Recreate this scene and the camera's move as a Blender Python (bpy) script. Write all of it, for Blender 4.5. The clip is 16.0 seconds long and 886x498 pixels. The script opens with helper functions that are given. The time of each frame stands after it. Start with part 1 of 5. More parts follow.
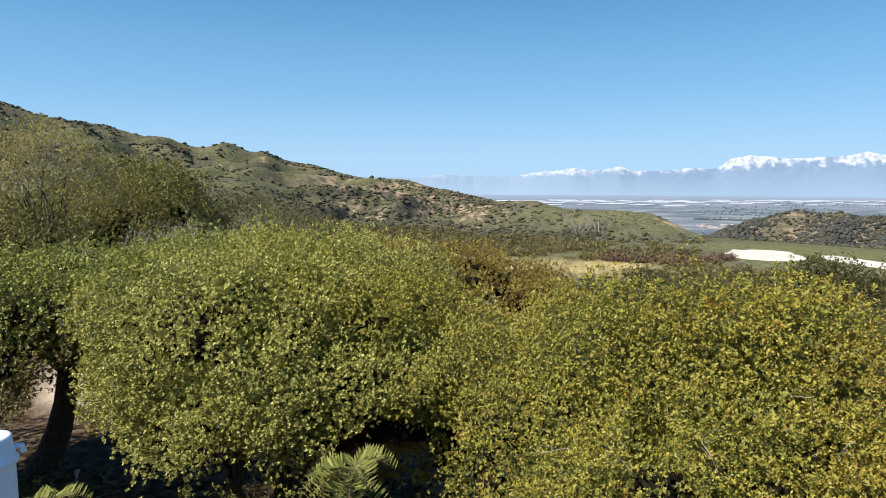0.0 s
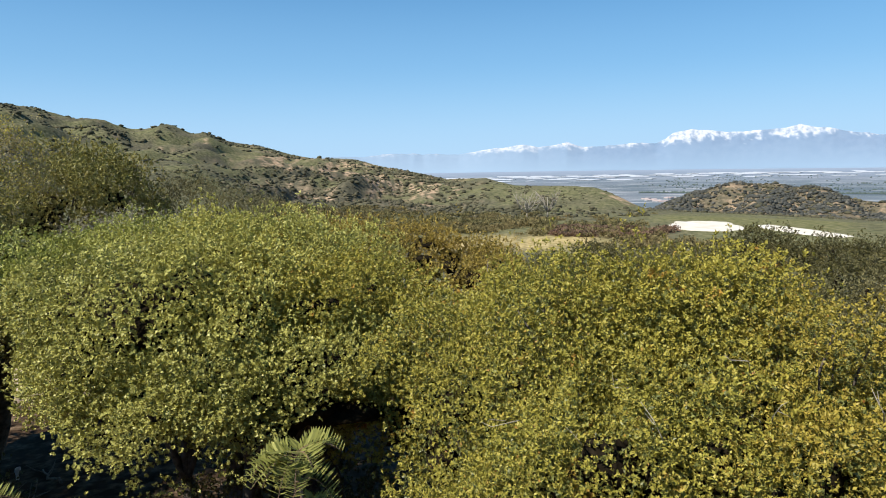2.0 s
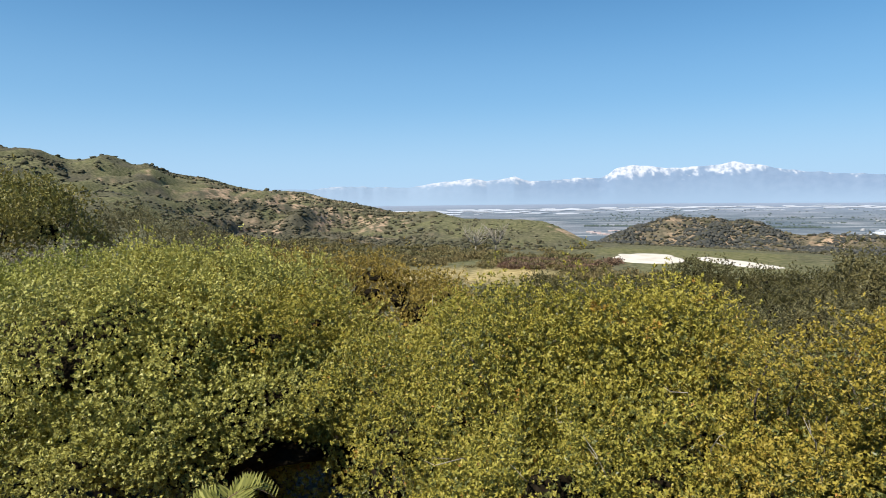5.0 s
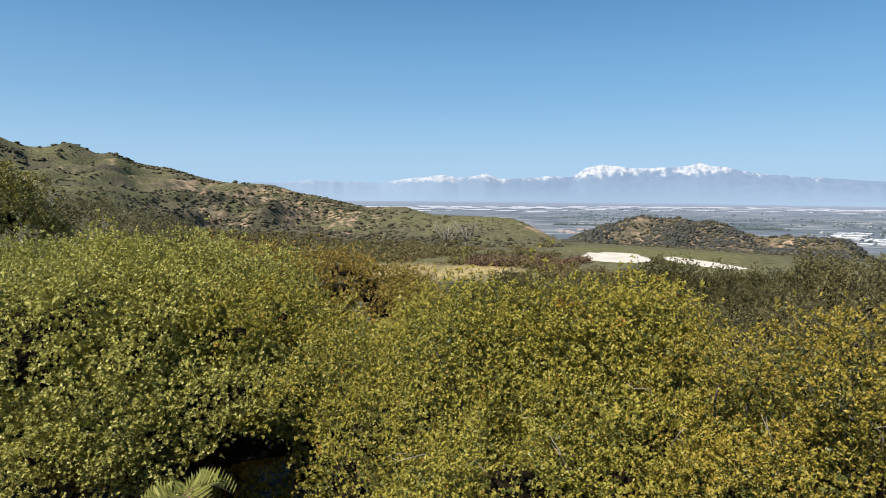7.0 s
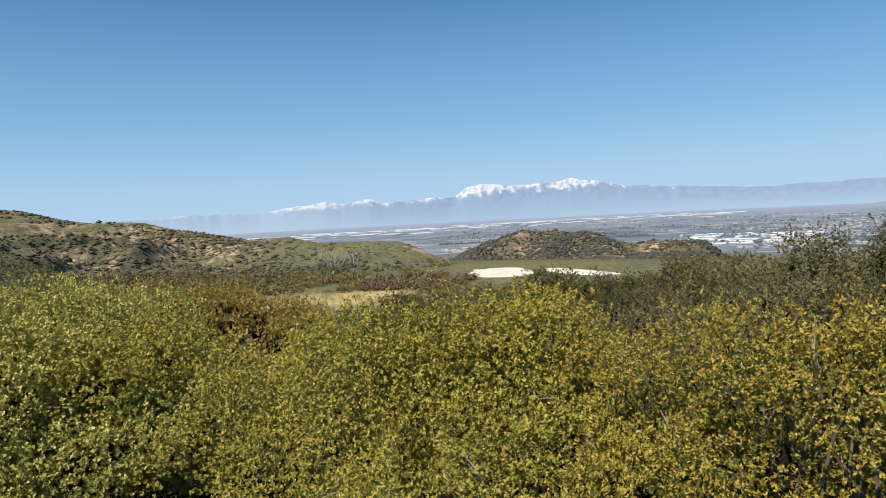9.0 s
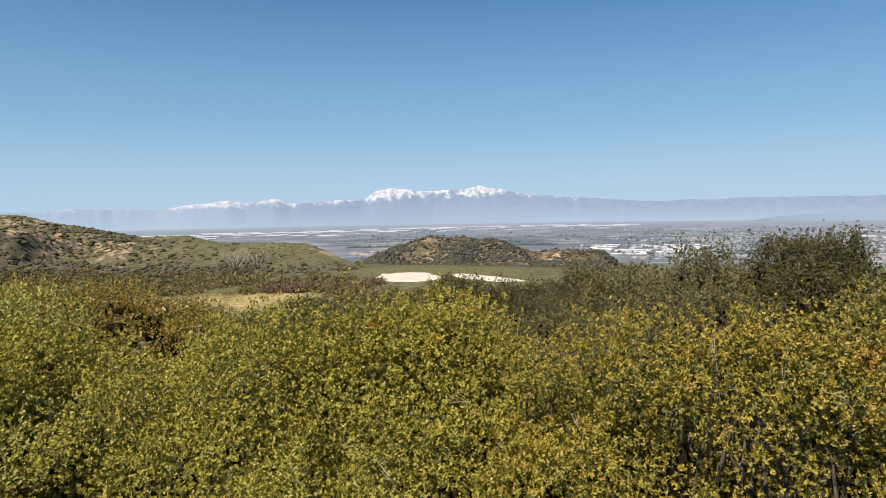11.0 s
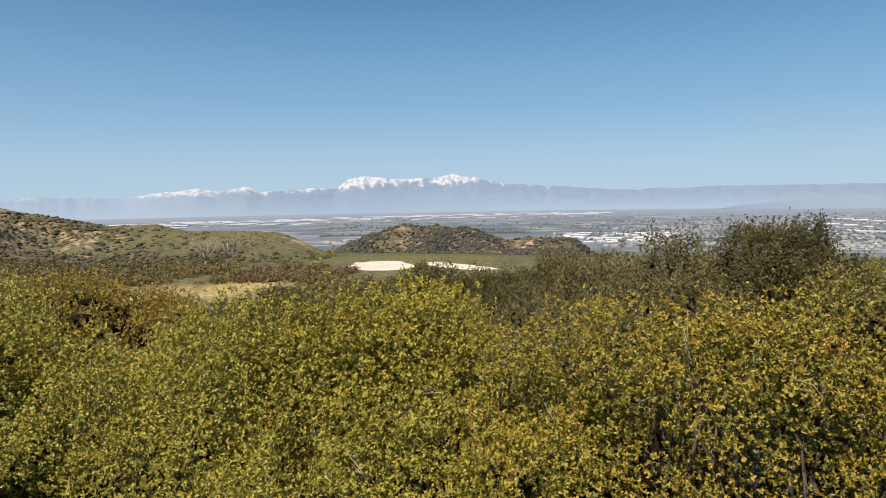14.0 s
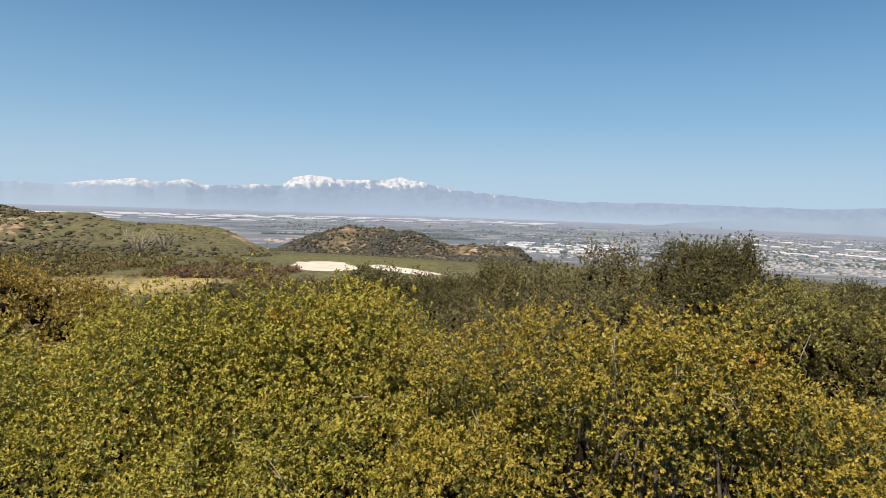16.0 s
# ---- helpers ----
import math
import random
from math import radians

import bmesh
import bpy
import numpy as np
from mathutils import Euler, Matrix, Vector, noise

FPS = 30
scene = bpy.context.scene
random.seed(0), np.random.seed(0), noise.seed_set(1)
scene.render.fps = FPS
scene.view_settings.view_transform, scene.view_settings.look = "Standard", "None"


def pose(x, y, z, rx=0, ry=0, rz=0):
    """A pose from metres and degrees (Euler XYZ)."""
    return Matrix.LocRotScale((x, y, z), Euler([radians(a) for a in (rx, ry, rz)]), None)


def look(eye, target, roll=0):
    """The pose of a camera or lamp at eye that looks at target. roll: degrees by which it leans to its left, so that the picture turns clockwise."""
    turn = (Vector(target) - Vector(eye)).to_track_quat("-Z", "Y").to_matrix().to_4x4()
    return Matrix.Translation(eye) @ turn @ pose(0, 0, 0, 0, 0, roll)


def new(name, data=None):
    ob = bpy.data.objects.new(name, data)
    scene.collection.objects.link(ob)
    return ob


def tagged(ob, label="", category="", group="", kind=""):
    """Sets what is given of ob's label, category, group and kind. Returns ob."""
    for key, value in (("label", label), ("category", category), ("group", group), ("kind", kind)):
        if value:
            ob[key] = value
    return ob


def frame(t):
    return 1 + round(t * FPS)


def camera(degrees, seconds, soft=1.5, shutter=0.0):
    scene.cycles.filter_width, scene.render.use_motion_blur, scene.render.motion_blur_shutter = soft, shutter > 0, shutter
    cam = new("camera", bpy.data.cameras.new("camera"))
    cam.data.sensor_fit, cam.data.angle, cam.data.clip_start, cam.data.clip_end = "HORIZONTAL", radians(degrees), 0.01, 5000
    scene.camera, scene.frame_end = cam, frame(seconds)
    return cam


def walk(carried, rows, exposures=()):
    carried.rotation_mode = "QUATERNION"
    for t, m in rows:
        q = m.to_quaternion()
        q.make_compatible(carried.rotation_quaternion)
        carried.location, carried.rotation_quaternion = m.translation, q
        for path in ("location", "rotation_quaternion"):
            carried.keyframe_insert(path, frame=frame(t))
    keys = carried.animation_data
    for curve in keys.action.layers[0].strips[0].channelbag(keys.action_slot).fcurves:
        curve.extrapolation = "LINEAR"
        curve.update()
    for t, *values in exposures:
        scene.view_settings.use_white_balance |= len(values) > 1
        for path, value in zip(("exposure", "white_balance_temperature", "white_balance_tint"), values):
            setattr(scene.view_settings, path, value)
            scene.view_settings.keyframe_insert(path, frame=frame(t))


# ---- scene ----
cam = camera(69.745, 16.0, 1.0)
PATH = [
    (0, look((-0.000, 0.000, 6.000), (-5.472, 8.307, 4.974), 0.03)),
    (0.5, look((0.001, 0.018, 5.992), (-5.306, 8.408, 4.793), -0.15)),
    (1, look((-0.001, 0.040, 5.985), (-5.001, 8.590, 4.607), -0.12)),
    (1.5, look((-0.005, 0.040, 5.981), (-4.911, 8.632, 4.529), -0.15)),
    (2, look((0.011, 0.062, 5.984), (-4.792, 8.726, 4.620), -1.05)),
    (2.5, look((0.018, 0.079, 5.983), (-4.523, 8.896, 4.697), -1.44)),
    (3, look((0.008, 0.068, 5.979), (-4.665, 8.819, 4.724), -0.96)),
    (3.5, look((0.007, 0.074, 5.976), (-4.725, 8.804, 4.798), -0.54)),
    (4, look((0.021, 0.095, 5.974), (-4.501, 8.947, 4.886), -0.43)),
    (4.5, look((0.029, 0.109, 5.987), (-4.212, 9.121, 5.093), -0.59)),
    (7, look((0.041, 0.151, 5.974), (-3.639, 9.403, 5.050), 0.42)),
    (7.5, look((0.035, 0.153, 5.970), (-3.001, 9.628, 4.966), 0.67)),
    (8, look((0.034, 0.121, 5.976), (-2.910, 9.612, 4.856), -0.75)),
    (8.5, look((0.021, 0.089, 5.973), (-2.839, 9.634, 5.132), 0.08)),
    (9, look((-0.045, 0.174, 5.971), (-2.036, 9.956, 5.381), -2.95)),
    (9.5, look((-0.078, 0.229, 5.964), (-1.309, 10.133, 5.344), -2.89)),
    (10, look((-0.094, 0.204, 5.955), (-0.868, 10.159, 5.394), -2.02)),
    (12.5, look((-0.121, 0.277, 5.953), (-0.588, 10.250, 5.373), -0.61)),
    (13, look((-0.127, 0.286, 5.954), (-0.474, 10.257, 5.272), -0.78)),
    (13.5, look((-0.114, 0.289, 5.954), (-0.321, 10.262, 5.249), -1.14)),
    (14, look((-0.104, 0.290, 5.954), (-0.253, 10.260, 5.195), -0.98)),
    (14.5, look((-0.106, 0.301, 5.945), (-0.090, 10.260, 5.038), -0.22)),
    (15, look((-0.107, 0.313, 5.947), (0.258, 10.263, 5.020), -0.07)),
    (15.5, look((-0.088, 0.325, 5.944), (0.420, 10.275, 5.083), 0.43)),
    (16, look((-0.046, 0.342, 5.942), (0.677, 10.292, 5.260), 2.03)),
]
EXPOSURES = [(0, 0.44, 6350, 8.5), (4.5, 0.40, 6400, 9), (7, 0.27, 6550, 10.5), (9, 0.27, 6700, 11), (10, 0.27, 6900, 12.5), (12.5, 0.21, 7250, 14), (16, 0.23, 7300, 14)]
walk(cam, PATH, EXPOSURES)

# ---- light ----
SUN_EL, SUN_AZ = 50.0, 154.0          # degrees above the horizon; degrees to the left of north (+y)
world = bpy.data.worlds.new("world")
scene.world = world
world.use_nodes = True
wn = world.node_tree
sky = wn.nodes.new("ShaderNodeTexSky")
sky.sky_type, sky.sun_disc = "NISHITA", False
sky.sun_elevation, sky.sun_rotation = radians(SUN_EL), radians(-SUN_AZ)
sky.altitude, sky.air_density, sky.dust_density, sky.ozone_density = 600, 1.0, 0.2, 4.0
# thin haze: the sky pales evenly towards the horizon all round
geo = wn.nodes.new("ShaderNodeTexCoord")
sep = wn.nodes.new("ShaderNodeSeparateXYZ")
wn.links.new(geo.outputs["Generated"], sep.inputs[0])
low = wn.nodes.new("ShaderNodeMapRange")
low.interpolation_type = "SMOOTHSTEP"
for slot, value in zip(low.inputs[1:5], (-0.02, 0.52, 0.85, 0.0)):
    slot.default_value = value
wn.links.new(sep.outputs[2], low.inputs[0])
deep = wn.nodes.new("ShaderNodeHueSaturation")
deep.inputs["Saturation"].default_value = 1.52
wn.links.new(sky.outputs[0], deep.inputs["Color"])
haze = wn.nodes.new("ShaderNodeMix")
haze.data_type = "RGBA"
haze.inputs[7].default_value = (3.6, 6.45, 9.7, 1)
wn.links.new(low.outputs[0], haze.inputs[0])
wn.links.new(deep.outputs[0], haze.inputs[6])
rim = wn.nodes.new("ShaderNodeMapRange")
rim.interpolation_type = "SMOOTHSTEP"
for slot, value in zip(rim.inputs[1:5], (-0.02, 0.15, 0.62, 0.0)):
    slot.default_value = value
wn.links.new(sep.outputs[2], rim.inputs[0])
pale = wn.nodes.new("ShaderNodeMix")
pale.data_type = "RGBA"
pale.inputs[7].default_value = (5.5, 7.75, 10.2, 1)
wn.links.new(rim.outputs[0], pale.inputs[0])
wn.links.new(haze.outputs[2], pale.inputs[6])
wn.links.new(pale.outputs[2], wn.nodes["Background"].inputs[0])
wn.nodes["Background"].inputs[1].default_value = 0.073
lamp = bpy.data.lights.new("sun", "SUN")
lamp.energy, lamp.angle, lamp.color = 5.0, radians(0.53), (1.0, 0.94, 0.85)
sun = new("sun", lamp)
sx = -math.sin(radians(SUN_AZ)) * math.cos(radians(SUN_EL))
sy = math.cos(radians(SUN_AZ)) * math.cos(radians(SUN_EL))
sun.matrix_world = look((sx * 50, sy * 50, 50 * math.sin(radians(SUN_EL))), (0, 0, 0))

# ---- small tools ----
EYE = 6.0
RNG = np.random.default_rng(7)


def spot(az, r, z=0.0):
    """Plan place at az degrees left of north, r metres from the viewpoint."""
    a = radians(az)
    return np.array([-r * math.sin(a), r * math.cos(a), z])


def height_at(r, el):
    return EYE + r * math.tan(radians(el))


def hash3(i, j, k, seed):
    h = (i * 374761393 + j * 668265263 + k * 2147483647 + seed * 974711) & 0xFFFFFFFF
    h = ((h ^ (h >> 13)) * 1274126177) & 0xFFFFFFFF
    h = ((h ^ (h >> 16)) * 2246822519) & 0xFFFFFFFF
    return ((h ^ (h >> 15)) & 0xFFFFFF) / float(0xFFFFFF)


def vnoise(p, seed=0):
    """Smooth value noise, 0 to 1, for an (n, 3) array."""
    b = np.floor(p).astype(np.int64)
    f = p - b
    f = f * f * (3 - 2 * f)
    out = np.zeros(len(p))
    for dx in (0, 1):
        for dy in (0, 1):
            for dz in (0, 1):
                w = (f[:, 0] if dx else 1 - f[:, 0]) * (f[:, 1] if dy else 1 - f[:, 1]) * (f[:, 2] if dz else 1 - f[:, 2])
                out += w * hash3(b[:, 0] + dx, b[:, 1] + dy, b[:, 2] + dz, seed)
    return out


def fbm(p, octaves=4, seed=0):
    out, amp, tot = np.zeros(len(p)), 1.0, 0.0
    for o in range(octaves):
        out += amp * vnoise(p * 2.0 ** o, seed + o)
        tot += amp
        amp *= 0.5
    return out / tot


def unit(v):
    return v / np.maximum(np.linalg.norm(v, axis=-1, keepdims=True), 1e-9)


def raw_mesh(name, verts, faces):
    """A mesh from arrays; all faces have the same number of corners."""
    faces = np.ascontiguousarray(faces, dtype=np.int32)
    me = bpy.data.meshes.new(name)
    me.vertices.add(len(verts))
    me.vertices.foreach_set("co", np.ascontiguousarray(verts, dtype=np.float32).ravel())
    me.loops.add(faces.size)
    me.loops.foreach_set("vertex_index", faces.ravel())
    me.polygons.add(len(faces))
    me.polygons.foreach_set("loop_start", np.arange(len(faces), dtype=np.int32) * faces.shape[1])
    me.update(calc_edges=True)
    return me


def smooth(me):
    me.polygons.foreach_set("use_smooth", np.ones(len(me.polygons), dtype=bool))
    return me


def part(name, data, material, parent=None, label=""):
    """Links a bmesh or mesh as one object under its thing."""
    if isinstance(data, bmesh.types.BMesh):
        me = bpy.data.meshes.new(name)
        data.to_mesh(me)
        data.free()
    else:
        me = data
    if material:
        me.materials.append(material)
    ob = new(name, me)
    ob.parent = parent
    if label:
        ob["label"] = label
    return ob


def empty(name, place):
    ob = new(name)
    ob.location = place
    ob.empty_display_size = 0.2
    return ob


# ---- materials ----
def material(name):
    m = bpy.data.materials.new(name)
    m.use_nodes = True
    return m, m.node_tree, m.node_tree.nodes["Principled BSDF"]


def node(nt, kind, **values):
    n = nt.nodes.new(kind)
    for key, value in values.items():
        if key in n.inputs:
            n.inputs[key].default_value = value
    return n


def ramp(nt, source, stops):
    n = nt.nodes.new("ShaderNodeValToRGB")
    el = n.color_ramp.elements
    while len(el) < len(stops):
        el.new(0.5)
    for e, (pos, col) in zip(el, stops):
        e.position, e.color = pos, (*col, 1)
    nt.links.new(source, n.inputs[0])
    return n.outputs[0]


def mixed(nt, fac, a, b):
    n = nt.nodes.new("ShaderNodeMix")
    n.data_type = "RGBA"
    for sock, v in ((n.inputs[0], fac), (n.inputs[6], a), (n.inputs[7], b)):
        if isinstance(v, bpy.types.NodeSocket):
            nt.links.new(v, sock)
        else:
            sock.default_value = v if isinstance(v, float) else (*v, 1)
    return n.outputs[2]


def texture(nt, kind, scale, coord=None, **values):
    n = node(nt, kind, Scale=scale, **values)
    if coord is None:
        coord = nt.nodes.new("ShaderNodeNewGeometry").outputs["Position"]
    nt.links.new(coord, n.inputs["Vector"])
    return n


def bumped(nt, bsdf, source, strength, distance):
    b = node(nt, "ShaderNodeBump", Strength=strength, Distance=distance)
    nt.links.new(source, b.inputs["Height"])
    nt.links.new(b.outputs[0], bsdf.inputs["Normal"])


def leaf_material(name, stops, patch, rough=0.45, through_light=0.25, patch_scale=0.7, rust=None):
    """Leaves: each one has its own tint; whole branches lean towards the patch colour."""
    m, nt, bsdf = material(name)
    geo = nt.nodes.new("ShaderNodeNewGeometry")
    col = ramp(nt, geo.outputs["Random Per Island"], stops)
    big = texture(nt, "ShaderNodeTexNoise", patch_scale, geo.outputs["Position"], Detail=2.0)
    fac = ramp(nt, big.outputs[0], [(0.42, (0, 0, 0)), (0.66, (0.75, 0.75, 0.75))])
    col = mixed(nt, fac, col, patch)
    if rust:
        spots = texture(nt, "ShaderNodeTexNoise", 2.6, geo.outputs["Position"], Detail=1.0)
        col = mixed(nt, ramp(nt, spots.outputs[0], [(0.70, (0, 0, 0)), (0.76, (0.8, 0.8, 0.8))]), col, rust)
    nt.links.new(col, bsdf.inputs["Base Color"])
    bsdf.inputs["Roughness"].default_value = rough
    bsdf.inputs["Specular IOR Level"].default_value = 0.3
    tr = nt.nodes.new("ShaderNodeBsdfTranslucent")
    nt.links.new(col, tr.inputs[0])
    mx = nt.nodes.new("ShaderNodeMixShader")
    mx.inputs[0].default_value = through_light
    nt.links.new(bsdf.outputs[0], mx.inputs[1])
    nt.links.new(tr.outputs[0], mx.inputs[2])
    nt.links.new(mx.outputs[0], nt.nodes["Material Output"].inputs[0])
    return m


def plain_material(name, a, b, scale, rough=0.9, bump=0.0, metal=0.0, detail=6.0):
    m, nt, bsdf = material(name)
    n = texture(nt, "ShaderNodeTexNoise", scale, Detail=detail)
    nt.links.new(ramp(nt, n.outputs[0], [(0.32, a), (0.68, b)]), bsdf.inputs["Base Color"])
    bsdf.inputs["Roughness"].default_value = rough
    bsdf.inputs["Metallic"].default_value = metal
    if bump:
        bumped(nt, bsdf, n.outputs[0], 0.6, bump)
    return m


LEAF_NEAR = leaf_material("yellow_green_leaves", [(0.0, (0.170, 0.165, 0.030)), (0.45, (0.315, 0.285, 0.046)), (0.8, (0.430, 0.368, 0.062)),
                          (0.985, (0.450, 0.355, 0.072)), (0.997, (0.420, 0.195, 0.046))], (0.375, 0.318, 0.050), 0.5, 0.12, 0.8, (0.44, 0.21, 0.035))
LEAF_GOLD = leaf_material("golden_green_leaves", [(0.0, (0.150, 0.134, 0.024)), (0.45, (0.292, 0.246, 0.036)), (0.8, (0.405, 0.322, 0.056)),
                          (0.985, (0.430, 0.325, 0.060)), (0.997, (0.420, 0.190, 0.046))], (0.390, 0.285, 0.042), 0.5, 0.12, 0.8, (0.44, 0.21, 0.035))
LEAF_OAK = leaf_material("oak_green_leaves", [(0.0, (0.150, 0.150, 0.040)), (0.5, (0.395, 0.378, 0.092)), (1.0, (0.565, 0.520, 0.138))],
                         (0.455, 0.412, 0.094), 0.5, 0.14, 0.5)
LEAF_BRIGHT = leaf_material("bright_green_leaves", [(0.0, (0.095, 0.110, 0.024)), (0.5, (0.300, 0.320, 0.064)), (1.0, (0.500, 0.490, 0.115))],
                            (0.380, 0.360, 0.075), 0.5, 0.15, 0.4)
LEAF_BROWN = leaf_material("brownish_oak_leaves", [(0.0, (0.090, 0.066, 0.014)), (0.5, (0.305, 0.225, 0.042)), (1.0, (0.480, 0.355, 0.072))],
                           (0.36, 0.245, 0.042), 0.5, 0.15, 0.3)
LEAF_DARK = leaf_material("dark_oak_leaves", [(0.0, (0.045, 0.044, 0.016)), (0.5, (0.098, 0.090, 0.030)), (1.0, (0.165, 0.148, 0.050))],
                          (0.120, 0.104, 0.034), 0.5, 0.15, 0.3)
LEAF_GREY = leaf_material("grey_olive_leaves", [(0.0, (0.056, 0.052, 0.022)), (0.5, (0.140, 0.126, 0.052)), (1.0, (0.250, 0.222, 0.094))],
                          (0.170, 0.144, 0.050), 0.55, 0.12, 0.3)
LEAF_OLIVE = leaf_material("olive_oak_leaves", [(0.0, (0.125, 0.122, 0.038)), (0.5, (0.225, 0.212, 0.064)), (1.0, (0.330, 0.302, 0.092))],
                           (0.275, 0.228, 0.064), 0.5, 0.15, 0.3)
LEAF_RISE = leaf_material("dark_olive_leaves", [(0.0, (0.090, 0.088, 0.022)), (0.5, (0.235, 0.214, 0.052)), (1.0, (0.385, 0.340, 0.086))], (0.28, 0.225, 0.054), 0.5, 0.15, 0.2)
LEAF_DRY = leaf_material("dry_brush_twigs", [(0.0, (0.13, 0.115, 0.075)), (0.5, (0.25, 0.22, 0.14)), (1.0, (0.40, 0.36, 0.24))],
                         (0.30, 0.26, 0.16), 0.8, 0.05, 0.4)
LEAF_FLOWER = leaf_material("yellow_blossom", [(0.0, (0.22, 0.19, 0.12)), (0.55, (0.36, 0.31, 0.17)), (0.72, (0.50, 0.42, 0.06)), (1.0, (0.66, 0.54, 0.06))],
                            (0.40, 0.34, 0.16), 0.6, 0.2, 0.4)
LEAF_RED = leaf_material("reddish_scrub", [(0.0, (0.09, 0.055, 0.036)), (0.5, (0.18, 0.105, 0.068)), (1.0, (0.27, 0.17, 0.105))],
                         (0.19, 0.135, 0.08), 0.8, 0.05, 0.1)
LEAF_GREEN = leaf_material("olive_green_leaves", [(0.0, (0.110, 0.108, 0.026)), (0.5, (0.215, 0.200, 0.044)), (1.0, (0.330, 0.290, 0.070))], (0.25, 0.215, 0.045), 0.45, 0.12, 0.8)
# greener inner leaves, darkened so that shade sits in their colour
LEAF_INNER = leaf_material("darkened_inner_leaves", [(0.0, (0.075, 0.085, 0.022)), (0.5, (0.150, 0.160, 0.042)), (1.0, (0.240, 0.240, 0.070))], (0.16, 0.16, 0.04), 0.4, 0.12, 0.8)
BARK = plain_material("oak_bark", (0.035, 0.026, 0.018), (0.12, 0.095, 0.07), 14, 0.95, 0.02)
PALE_WOOD = plain_material("bleached_dead_wood", (0.21, 0.18, 0.14), (0.42, 0.37, 0.29), 30, 0.85, 0.003)
# near-black colour that paints deep shade behind the gaps between leaves
CORE_SHADE = plain_material("painted_core_shade", (0.010, 0.008, 0.005), (0.024, 0.019, 0.012), 18, 1.0, 0.02)
CORE_SHADE.node_tree.nodes["Principled BSDF"].inputs["Specular IOR Level"].default_value = 0.0
SAND = plain_material("bunker_sand", (0.60, 0.54, 0.43), (0.74, 0.68, 0.57), 0.25, 0.95)


# ---- ground: one sheet out to the horizon ----
VALLEY = -77.0
TERRACE = 4.4           # the levelled ground on which the viewer stands, above a steep bank


def table(az, pairs):
    """Linear table over azimuth, given from right (negative) to left."""
    return np.interp(az, [p[0] for p in pairs], [p[1] for p in pairs])


# crest lines of the two hills: (azimuth, elevation angle seen from the deck)
CREST = [(-60, -6.5), (-25, -6.2), (-12, -5.2), (9.5, -4.6), (11.2, -4.4), (12.3, -3.95), (13.7, -3.2), (15.3, -2.55), (17.2, -2.38), (19.6, -2.32),
         (22.5, -2.24), (24.0, -1.86), (25.0, -1.52), (28.5, -1.6), (30.5, -1.12), (32.6, -0.66), (34.6, -0.27), (36.6, 0.34), (38.1, 0.44),
         (40.1, 0.44), (42.1, 0.83), (44.6, 1.57), (47.0, 1.98), (48.8, 2.6), (50.2, 2.63), (51.8, 3.12), (52.7, 3.14), (54.5, 2.78),
         (56.4, 3.44), (58.7, 3.82), (61.5, 4.38), (63.9, 4.7), (65.7, 5.1), (67.8, 5.83), (75, 7.2), (90, 8), (120, 4)]
CREST_R = [(-60, 300), (-12, 300), (11, 330), (20, 350), (24, 400), (30, 480), (40, 600), (55, 720), (120, 720)]
KNOLL = [(-14, -5.4), (-11, -4.1), (-9.8, -3.86), (-7.0, -3.62), (-4.0, -3.22), (-1.5, -2.72), (1.1, -2.15), (2.4, -2.08), (4.3, -2.07),
         (6.2, -2.5), (7.5, -2.85), (8.6, -3.4), (9.6, -3.85), (11, -4.6), (14, -6.0)]


